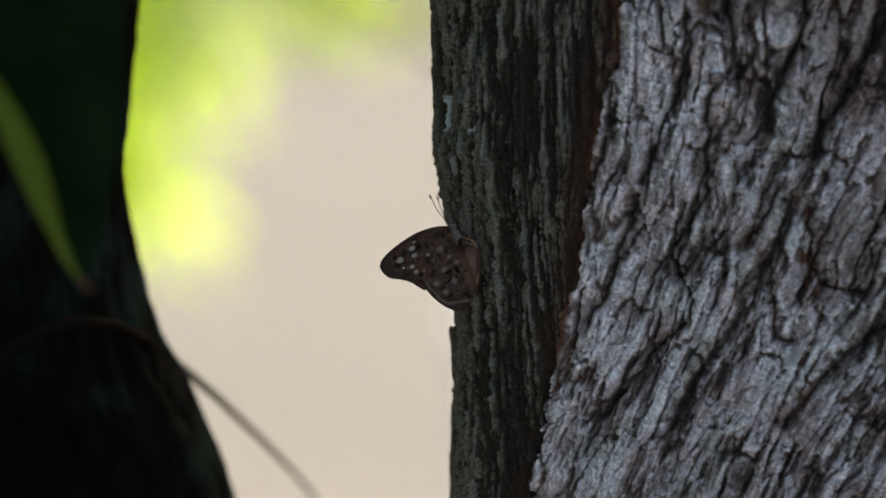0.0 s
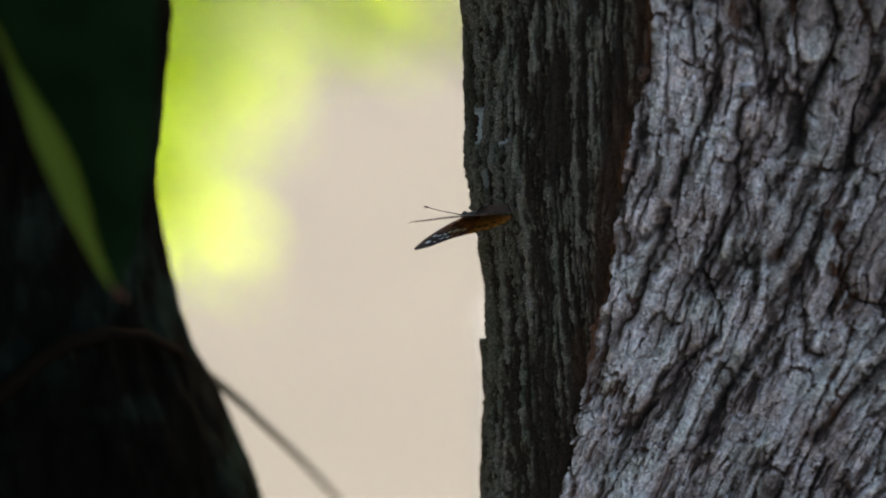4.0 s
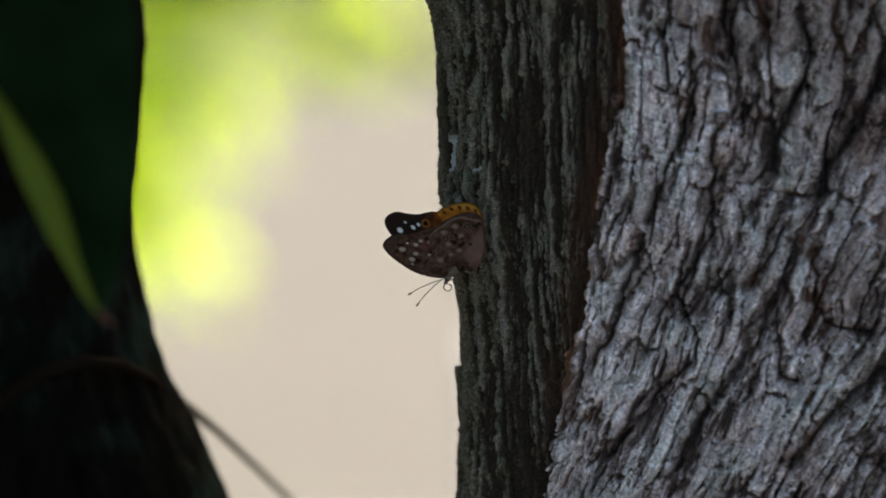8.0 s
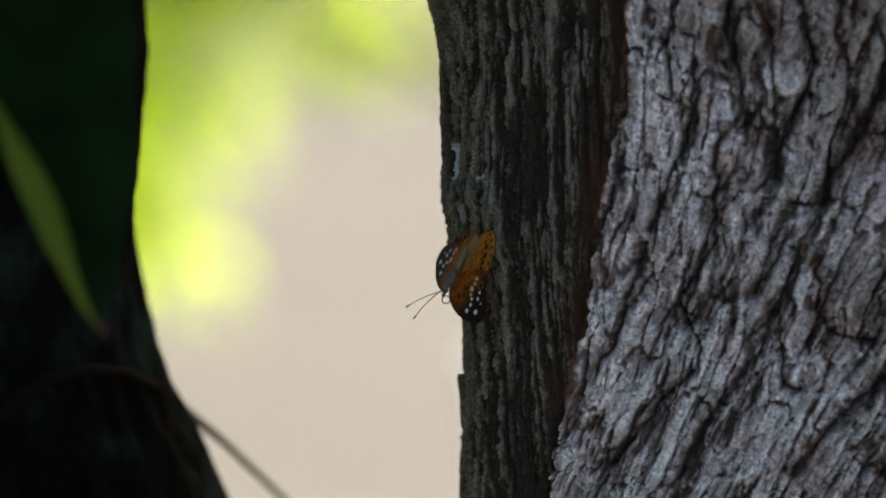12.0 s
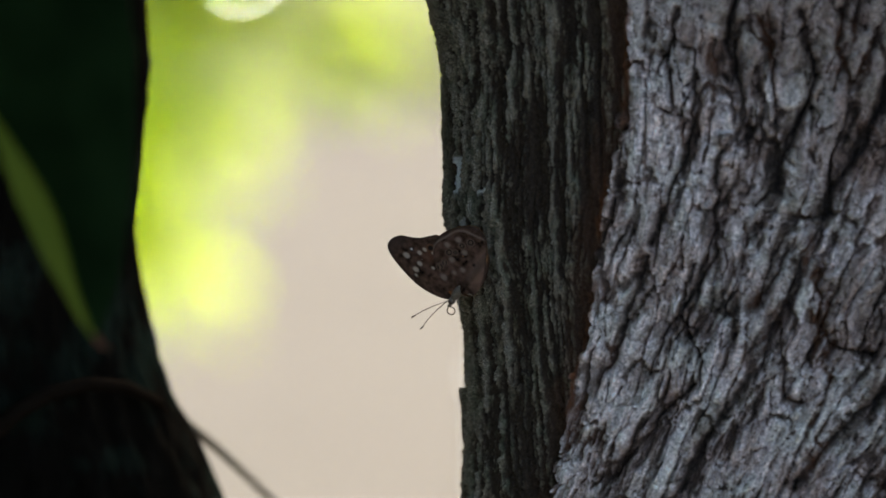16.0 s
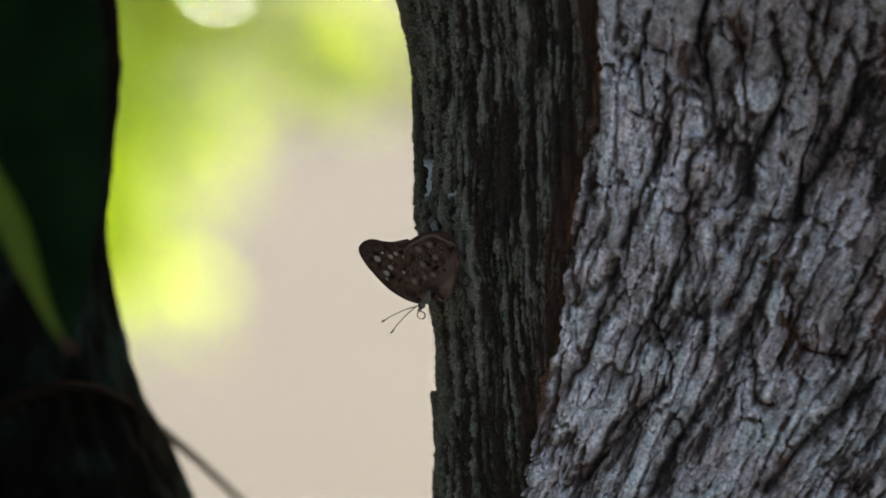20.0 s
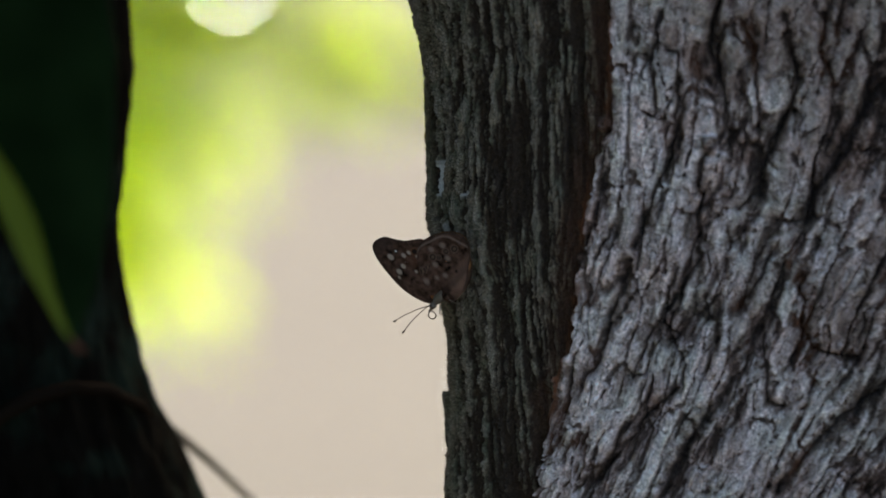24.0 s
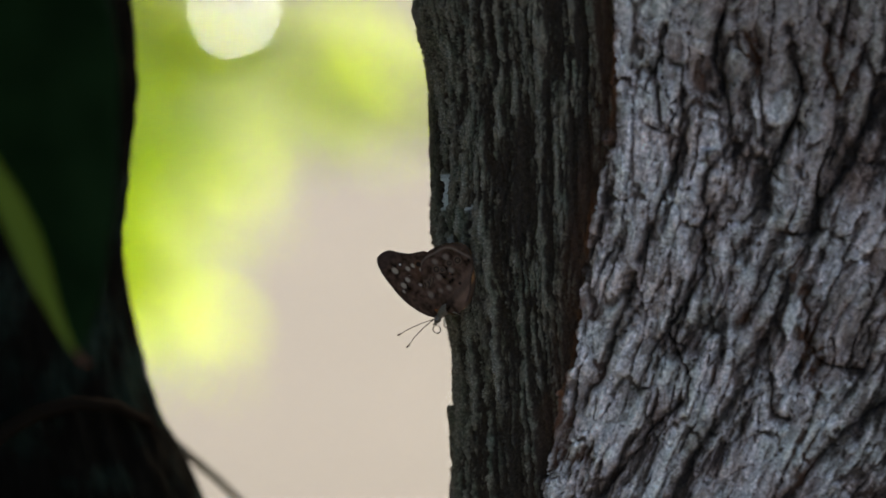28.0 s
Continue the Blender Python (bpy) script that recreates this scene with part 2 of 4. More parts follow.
def plates(x, y, seed):
    """Cell pattern: the distance to the nearest joint, and a random number for each cell."""
    ix, iy = np.floor(x), np.floor(y)
    first, second = np.full(x.shape, 9.0), np.full(x.shape, 9.0)
    number, off = np.zeros(x.shape), np.zeros(x.shape)
    for dx in (-1, 0, 1):
        for dy in (-1, 0, 1):
            cx, cy = ix + dx, iy + dy
            px, py = cx + 0.1 + 0.8 * scatter(cx, cy, seed), cy + 0.1 + 0.8 * scatter(cx, cy, seed + 7)
            d = np.hypot(px - x, py - y)
            near = d < first
            second = np.where(near, first, np.minimum(second, d))
            number = np.where(near, scatter(cx, cy, seed + 13), number)
            off = np.where(near, x - px, off)
            first = np.where(near, d, first)
    return second - first, number, off


def ease(a, b, x):
    x = np.clip((x - a) / (b - a), 0, 1)
    return x * x * (3 - 2 * x)


# ---- ground ----
def make_ground():
    steps = np.concatenate((-np.geomspace(900, 1, 24), np.linspace(-0.9, 0.9, 7), np.geomspace(1, 900, 24)))
    gx, gy = np.meshgrid(steps, steps + 6, indexing="xy")
    gz = 0.02 * rough(gx * 0.5, gy * 0.5, 3) * (np.hypot(gx, gy) < 60)
    me = mesh_from("ground", np.stack((gx, gy, gz - 0.02), -1), sheet_quads(len(steps), len(steps)), GROUND)
    tagged(new("ground", me), "pale dry sandy ground in full sun", "ground", kind="structure")


make_ground()


# ---- the tree ----
# the stem's oval section, in millimetres
HALF_WIDTH, HALF_DEPTH, STEM_BACK = 152.0, 70.0, 70.0


def stem_edge(v):
    """Where the stem's flank stands, by height."""
    return np.interp(v, (-700, -75, -55, -18, -5, 12, 30, 76, 88, 100, 900), (-30, 3.2, 3.9, 5.0, 3.6, 1.0, -2.4, -2.4, -5.0, -7.6, 18))


def torn_edge(v):
    """The ragged line where the grey outer bark ends."""
    return np.interp(v, (-300, -76, -48, -34, -17, -1, 19, 41, 58, 76, 110, 300), (4, 28.5, 33, 36, 39.6, 43, 44, 47.5, 53.4, 54.2, 54, 60))


UPPER_FURROWS = ((0.5, ((68.1, 92.4), (65.8, 78.5), (62.3, 72.8))),
              (0.3, ((68.7, 80.9), (74.5, 80.3), (72.7, 69.3), (69.8, 59.5), (62.9, 62.4))),
              (0.9, ((72.7, 70.5), (73.9, 56.6), (69.3, 43.9), (65.8, 33.5), (61.2, 20.8))),
              (1.5, ((86.0, 94.7), (83.4, 83.2), (87.2, 68.1), (88.3, 56.6), (80.8, 46.2), (80.8, 34.6), (79.7, 19.0))),
              (0.5, ((92.4, 90.1), (97.0, 78.5), (97.6, 64.7), (98.2, 56.6))),
              (0.9, ((105.1, 91.3), (109.7, 71.6), (106.2, 60.1), (100.5, 48.5), (97.0, 36.9), (92.4, 32.3))))
MIDDLE_FURROWS = ((1.4, ((134.0, 69.3), (124.7, 55.4), (121.3, 45.0), (113.2, 35.8), (110.9, 28.9))),
               (0.5, ((102.8, 28.9), (110.9, 28.3))),
               (0.8, ((117.8, 94.7), (116.6, 80.9), (120.1, 69.3))),
               (1.4, ((98.2, -4.1), (94.7, -15.6), (87.8, -24.9), (80.8, -35.3), (73.9, -45.7), (69.3, -56.6))),
               (0.8, ((73.9, -22.6), (64.6, -31.8), (57.7, -41.0), (49.6, -51.4))),
               (1.4, ((60.0, 16.7), (55.4, 2.9), (50.8, -12.2), (45.0, -22.6))))
LOWER_FURROWS = ((0.5, ((73.9, 14.4), (69.3, -0.6), (76.2, -14.5), (75.0, -23.7))),
             (0.6, ((99.9, -5.8), (101.6, -27.2), (106.2, -28.3))),
             (1.0, ((134.0, -23.7), (122.4, -33.0), (110.9, -45.7), (103.9, -54.9))),
             (0.9, ((80.8, 19.0), (76.2, 9.8), (65.8, -6.4), (61.2, -19.1))),
             (0.7, ((110.9, 12.1), (112.0, -4.1), (115.5, -11.0), (127.0, -13.3))),
             (0.8, ((102.8, 19.0), (97.0, 8.6), (92.4, 1.7))))


def furrow_gap(u, v):
    """How far a spot lies from the nearest deep furrow, in half widths of it."""
    gap = np.full(u.shape, 9.0)
    for half, line in UPPER_FURROWS + MIDDLE_FURROWS + LOWER_FURROWS:
        for (x0, y0), (x1, y1) in zip(line, line[1:]):
            f = np.clip(((u - x0) * (x1 - x0) + (v - y0) * (y1 - y0)) / ((x1 - x0) ** 2 + (y1 - y0) ** 2), 0, 1)
            gap = np.minimum(gap, np.hypot(u - x0 - f * (x1 - x0), v - y0 - f * (y1 - y0)) / half)
    return gap


def bark_relief(u, s, v):
    """Height of the bark, and its zones. u: across the view, s: along the girth, v: upwards, all in millimetres."""
    wob = 1.3 * rough(u / 9, v / 12, 40) + 1.3 * rough(u / 2.5, v / 4, 44, 3)
    old = ease(-0.3, 0.7, u - torn_edge(v) - wob)
    # grey plates: the grain leans more and more towards the foot
    q = u - (0.36 * v - 0.0019 * v * v) - 0.0028 * (u - 85) * v
    q = q + 2.2 * rough(u / 22, v / 28, 50, 2) + 0.5 * rough(u / 3.6, v / 6.0, 54, 3)
    w = v + 0.35 * u + 3.5 * rough(u / 9, v / 9, 58, 3)
    joint, number, off = plates(q / 7.2, w / 32, 60)
    split, second, lean = plates(q / 3.5 + 0.3 * number, w / 9, 70)
    chip, third, tilt = plates(q / 1.6 + 0.3 * second, w / 2.6, 190)
    gape = 0.02 + 0.17 * ease(-0.3, 0.7, rough(u / 14, v / 24, 76, 3))
    crack = ease(0.02, 1.0, (joint + 0.07 * rough(u / 1.3, v / 1.7, 80, 3)) / gape)
    narrow = 0.03 + 0.13 * ease(0.0, 0.8, rough(u / 9, v / 12, 78, 2))
    small = ease(0.0, 1.0, (split + 0.06 * rough(u / 0.9, v / 0.9, 82, 2)) / narrow)
    # thin layers of cork that have flaked off to different depths
    f = 3.2 * rough(q / 4.6, w / 20, 145, 4, 0.58)
    layer = (np.floor(f) + ease(0.72, 1.0, f - np.floor(f))) / 3.2
    deep = furrow_gap(u + 0.8 * rough(u / 3, v / 4, 140, 3), v) / (0.6 + 0.7 * ease(-0.6, 0.7, rough(u / 7, v / 12, 141, 2)))
    core = ease(0.3, 1.05, deep + 0.3 * rough(u / 1.3, v / 2, 143, 3))
    basin = ease(0.7, 3.6, deep + 0.9 * rough(u / 2.6, v / 4, 151, 3))
    strand = 1 - np.abs(rough(q / 1.5, w / 16, 211, 3))
    hair, _, _ = plates(q / 3.3 + 0.5 * ripple(u / 2, v / 2, 221), w / 5.5 + 0.4 * ripple(u / 1.6, v / 1.6, 222), 223)
    fissure = ease(0.0, 0.10, hair + 0.25 * ease(-0.1, 0.6, rough(u / 6, v / 8, 224, 2)) + 0.03 * rough(u / 0.8, v / 0.8, 220, 2))
    crumb = rough(q / 1.1, w / 3.4, 150, 4, 0.62)
    g = 2.4 * rough(q / 2.3, w / 7.0, 260, 3, 0.6) + 1.5 * third
    scale = (np.floor(g) + ease(0.8, 1.0, g - np.floor(g))) / 2.4
    # brown crumbling valleys between the grey strips
    vale = ease(0.10, 0.30, np.abs(rough(q / 6.6, w / 60, 250, 2)) + 0.10 * rough(q / 1.6, w / 4.0, 254, 3) + 0.25 * ripple(u / 12, v / 16, 258))
    top = crack * (0.9 + 1.0 * number + 1.1 * off) + 0.9 * small + 0.5 * second + 0.8 * lean + 0.35 * tilt + 0.8 * layer + 0.55 * scale
    high = top - 2.0 * (1 - basin) - 2.2 * (1 - core) + 1.0 * strand * (1 - basin) + 0.55 * fissure + 0.24 * crumb
    high = high - (1 - vale) * (1.9 - 0.5 * crumb - 1.0 * (strand - 0.6))
    pale = 0.76 + 0.17 * layer + 0.09 * (number - 0.5) + 0.16 * (second - 0.5) + 0.16 * (third - 0.5) + 0.12 * (scale - 0.3) + 0.09 * crumb - 0.12 * ease(0.12, 0.0, chip)
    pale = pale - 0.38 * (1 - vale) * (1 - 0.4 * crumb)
    # cracks and furrows drop to cork brown and on to painted shade
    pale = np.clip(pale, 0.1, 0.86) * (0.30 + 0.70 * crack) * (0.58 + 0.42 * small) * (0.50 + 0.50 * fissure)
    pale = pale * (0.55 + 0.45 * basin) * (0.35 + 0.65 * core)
    # furrowed flank: long stringy ridges
    p = s + 0.8 * stem_edge(v) - 0.10 * np.clip(-v, 0, 200) * ease(20, 60, s) + 0.7 * rough(s / 9, v / 34, 90, 3)
    p = p + 0.45 * rough(s / 2.2, v / 7, 92, 3)
    ridge = np.clip(1 - np.abs(rough(p / 1.8, v / 46, 94, 3, 0.5)) * 1.25, 0, 1)
    thread = 1 - np.abs(rough(p / 0.85, v / 22, 97, 3, 0.6))
    chasm = ease(-0.75, 0.25, rough(p / 5.0, v / 44, 230, 2))
    knob = rough(s / 2.6, v / 7, 109, 3)
    bead = rough(p / 0.9, v / 3.4, 104, 4, 0.62)
    calm = 0.18 + 0.82 * ease(1, 9, s)
    pit = ease(0.30, 0.75, rough(p / 1.3, v / 4.5, 235, 3, 0.6))
    grit = rough(s / 0.75, v / 1.1, 237, 3, 0.7)
    low = 3.0 * ridge ** 1.5 + 1.7 * thread * (0.35 + 0.65 * ridge) + 1.2 * chasm + calm * (0.5 * knob + 0.42 * bead + 0.28 * grit - 1.0 * pit)
    # gaps and pits between ridges are darkened in colour too, as shade
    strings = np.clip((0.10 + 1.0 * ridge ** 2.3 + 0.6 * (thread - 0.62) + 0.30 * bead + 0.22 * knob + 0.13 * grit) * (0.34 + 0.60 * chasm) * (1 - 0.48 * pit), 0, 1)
    height = low * (1 - old) + (high + 4.2) * old
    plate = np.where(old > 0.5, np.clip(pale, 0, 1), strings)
    brown = 0.22 * ease(95, 130, u) + ease(85, 130, u) * ease(0, 70, v) * 0.40 + 0.34 * ease(45, 85, v) + 0.3 * rough(u / 30, v / 30, 108, 2) + 0.6 * np.exp(-((u - 99) / 9) ** 2 - ((v - 75) / 11) ** 2)
    # random plate tone; the rise towards the torn edge is painted light from the left
    tone = np.clip(0.45 * number + 0.35 * second + 0.1 - brown + 0.5 * ease(92, 45, u), 0, 1)
    # two small knots: one on the torn edge, one in a furrow
    for ku, kv, size, rise in ((51.5, 58.5, 2.6, 2.6), (83.5, 52.5, 3.4, 2.2)):
        d = np.hypot((u - ku) * 1.1, v - kv) / size + 0.25 * rough(u / 1.6, v / 1.6, 241, 3)
        lump = ease(1.0, 0.45, d)
        height = height + rise * lump - 1.2 * ease(0.35, 0.0, np.abs(d - 1.15)) + 0.6 * lump * np.sin(9 * d)
        plate = plate + (0.42 + 0.12 * np.sin(9 * d) - plate) * lump
        old, tone = np.maximum(old, lump), tone * (1 - 0.5 * lump)
    return height, old, plate, tone, number * (crack > 0.3) * (old > 0.6)


def main_stem(tree):
    """The nearer stem: fine bark where it faces the path, coarser round the back and up and down."""
    dense = np.arange(-0.32, 1.80, 0.0030)
    turn = np.concatenate((dense, np.linspace(1.80, 2 * math.pi - 0.32, 70)[1:-1]))
    fine = np.arange(-86, 110, 0.34)
    rise = np.concatenate((np.linspace(-1150, -90, 75), fine, np.linspace(113, 1900, 90)))
    # girth in millimetres from the flank
    square = lambda k: np.sign(k) * np.abs(k) ** 0.78
    girth = np.concatenate(((0,), np.cumsum(np.hypot(HALF_WIDTH * np.diff(square(np.cos(turn))), HALF_DEPTH * np.diff(square(np.sin(turn)))))))
    girth = girth - np.interp(0, turn, girth)
    a, v = np.meshgrid(turn, rise, indexing="xy")
    ca, sa = square(np.cos(a)), square(np.sin(a))
    s = np.broadcast_to(girth, a.shape)
    flare = 1 + 0.5 * ease(-700, -1200, v) + 0.10 * ease(-100, -400, v) - 0.22 * ease(300, 1900, v)
    u = HALF_WIDTH * (1 - ca)
    v0 = v
    v = v + DOWN * (STEM_BACK - HALF_DEPTH * sa)  # the height at which it shows
    height, old, plate, tone, cell = bark_relief(u + stem_edge(v), s, v)
    back = ease(1.9, 2.4, a) * ease(6.1, 5.7, a)
    old, height = np.maximum(old, back * ease(0.45, 0.6, 0.5 + 0.5 * ripple(a * 3, v / 200, 5))), height * (1 - 0.3 * back)
    height = height - 3.7 - 0.35 * (1 - old)
    nx, ny = -np.sign(ca) * np.abs(ca) ** 1.56 / HALF_WIDTH, -np.sign(sa) * np.abs(sa) ** 1.56 / HALF_DEPTH
    size = np.hypot(nx, ny)
    x = stem_edge(v) + HALF_WIDTH - HALF_WIDTH * ca * flare + height * nx / size
    y = STEM_BACK - HALF_DEPTH * sa * flare + height * ny / size
    z = np.maximum(v0, -1200)
    place = np.stack((x, y, z), -1) * MM + np.array(MARK)
    gap = (u + stem_edge(v)) - torn_edge(v)
    rust = ease(2.2, 0.4, np.abs(gap + 0.8 + 1.2 * rough(u / 5, v / 7, 120))) * ease(-0.35, 0.45, ripple(v / 16, u / 50, 123) + 0.55) * ease(-48, -18, v) * (1 - back)
    rust = np.maximum(rust, (0.08 + 0.14 * ease(-48, -18, v)) * ease(-11, -3, gap + 2 * rough(u / 4, v / 9, 121)) * ease(1, -1, gap) * (1 - back))
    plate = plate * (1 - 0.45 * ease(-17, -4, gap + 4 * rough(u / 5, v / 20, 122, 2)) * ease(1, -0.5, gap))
    rust = np.maximum(rust, 0.45 * ease(0.35, 0.15, plate) * old * ease(0.35, 0.7, ripple(u / 9, v / 40, 127)) * (1 - back))
    mark = lambda cu, cv, ru, rv: ease(1.15, 0.8, np.hypot((u + stem_edge(v) - cu) / ru, (v - cv) / rv) + 0.2 * rough(u / 1.0, v / 1.3, 130, 2))
    lichen = np.maximum.reduce([mark(1.4, 42.0, 1.15 + 0.06 * (42 - v), 5.4), 1.0 * mark(9.3, 36.4, 1.5, 1.6) * ease(-0.3, 0.3, rough(u / 0.9, v / 0.9, 133, 2)), 0.3 * mark(3.5, 26, 0.5, 3.5)])
    zones = {"old": old, "tone": tone, "plate": plate, "rust": np.clip(rust, 0, 1) * 0.85, "lichen": np.clip(lichen, 0, 1)}
    # the plates of the old bark that can be told apart are pieces of their own on the stem
    quads = sheet_quads(len(rise), len(turn), True)
    near = (v0 > -84) & (v0 < 108) & (a > 0.2) & (a < 1.72)
    label = np.unique((cell * near).ravel(), return_inverse=True)[1]
    corner = label[quads]
    whole = (corner == corner[:, :1]).all(1) & (corner[:, 0] > 0)
    inward = np.stack((nx / size, ny / size, np.zeros_like(nx)), -1) * -MM
    flat, inward = place.reshape(-1, 3), inward.reshape(-1, 3)
    order = np.argsort(corner[whole][:, 0], kind="stable")
    groups = np.split(quads[whole][order], np.flatnonzero(np.diff(corner[whole][order][:, 0])) + 1)
    sunk = flat.copy()
    made = []
    for group in groups:
        if len(group) < 500:
            continue
        used, where = np.unique(group, return_inverse=True)
        where = where.reshape(group.shape)
        sides = np.concatenate([where[:, (k, (k + 1) % 4)] for k in range(4)])
        code, back_code = sides[:, 0] * 1000000 + sides[:, 1], sides[:, 1] * 1000000 + sides[:, 0]
        rim = sides[~np.isin(code, back_code)]
        foot = len(used)
        skirt = np.stack((rim[:, 1], rim[:, 0], rim[:, 0] + foot, rim[:, 1] + foot), -1)
        piece = mesh_from("bark_plate", np.concatenate((flat[used], flat[used] + 1.1 * inward[used])), np.concatenate((where, skirt)), BARK)
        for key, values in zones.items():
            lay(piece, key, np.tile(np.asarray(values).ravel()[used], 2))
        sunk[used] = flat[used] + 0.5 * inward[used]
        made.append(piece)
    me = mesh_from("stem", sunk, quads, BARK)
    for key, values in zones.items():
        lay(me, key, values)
    stem = child("stem", me, tree, "stem of grey plated bark with a dark furrowed flank")
    for piece in made:
        child("bark_plate", piece, stem)


def loose_flake(tree):
    """A stiff strip of dead bark that stands off the flank."""
    rows, ring = 40, []
    for i in range(rows):
        v = -23.7 - 18.6 * i / (rows - 1)
        out = np.interp(v, (-42.3, -41.0, -40.4, -30, -27, -24.4, -23.7), (4.6, 3.4, 2.9, 2.3, 1.8, 1.75, 2.1)) + 0.2 * ripple(np.float64(v / 1.3), np.float64(0.5), 7)
        for x, back in ((out, 63), (out + 0.3, 66), (out + 0.6, 71), (8.0, 74), (8.5, 60), (6.0, 58.5), (4.2, 59.5), (out + 0.8, 61)):
            ring.append(spot_at(x + 0.15 * ripple(np.float64(v / 2), np.float64(back), 8), back, v))
    quads = sheet_quads(rows, 8, True).tolist()
    quads += [(0, 1, 2, 3), (0, 3, 4, 7), (4, 5, 6, 7)]
    quads += [tuple((rows - 1) * 8 + k for k in q[::-1]) for q in quads[-3:]]
    me = mesh_from("loose_flake", [tuple(p) for p in ring], quads, BARK, False)
    lay(me, "plate", [0.25 + 0.3 * abs(math.sin(k * 7.3)) for k in range(len(ring))])
    child("loose_flake", me, tree, "loose strip of dead bark")


def second_stem(tree):
    """The stem that leaves the fork and leans away, its shade in its colour."""
    rise = np.concatenate((np.linspace(-330, -90, 40), np.arange(-88, 130, 1.2), np.linspace(133, 1900, 90)))
    turn = np.linspace(0, 2 * math.pi, 240, endpoint=False)
    a, v = np.meshgrid(turn, rise, indexing="xy")
    # its right flank, millimetres
    edge = np.interp(v, (-330, -150, -90, -75.7, -68.5, -54.7, -39.3, -27.3, -13.6, 0.2, 15.6, 29.3, 49.9, 75.7, 300, 1900),
                     (60, -30, -59, -63.6, -65.4, -70.7, -77.9, -84.4, -89.9, -93, -95.4, -96.1, -94.0, -91.0, -110, -420)) - 1.0
    wide = 95 - 0.012 * np.clip(v, 0, None)
    relief = 1.1 * rough(a * 14, v / 26, 200, 4) + 0.6 * rough(a * 40, v / 9, 205, 3)
    f = 1 + 190 / 2180
    x = (edge - wide + (wide + relief) * np.cos(a)) * f
    y = 190 + (0.8 * wide + relief) * np.sin(a)
    v = v * f - 190 * DOWN
    me = mesh_from("second_stem", np.stack((x, y, v), -1) * MM + np.array(MARK), sheet_quads(len(rise), len(turn), True), SHADED_BARK)
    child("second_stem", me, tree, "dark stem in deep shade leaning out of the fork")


def leaf_shape(length, width, fold, droop, cols=5, rows=9):
    """A pointed blade along +x, folded on its midrib; returns points and quads of the upper and lower face."""
    points = []
    for i in range(rows):
        f = i / (rows - 1)
        half = 0.5 * width * math.sin(math.pi * min(0.98, 0.03 + f) ** 0.85) ** 0.8
        for j in range(cols):
            g = j / (cols - 1) * 2 - 1
            points.append((f * length, g * half, abs(g) * half * fold - droop * f * f * length))
    return points, [(i * cols + j, (i + 1) * cols + j, (i + 1) * cols + j + 1, i * cols + j + 1) for i in range(rows - 1) for j in range(cols - 1)]


def leaf_cloud(name, places, size, material, seed, spin=1.3):
    """Many leaves in one mesh: places are (point, hanging direction)."""
    rng = np.random.default_rng(seed)
    base, quads = leaf_shape(1.0, 0.55, 0.25, 0.2, 3, 5)
    base, quads = np.array(base), np.array(quads)
    verts, faces = [], []
    for k, (p, way) in enumerate(places):
        way = Vector(way).normalized()
        m = way.to_track_quat("X", "Z").to_matrix() @ Matrix.Rotation(rng.uniform(-spin, spin), 3, "X")
        verts.append(base @ np.array(m).T * size * rng.uniform(0.7, 1.25) + np.array(p))
        faces.append(quads + k * len(base))
    return mesh_from(name, np.concatenate(verts), np.concatenate(faces), material)


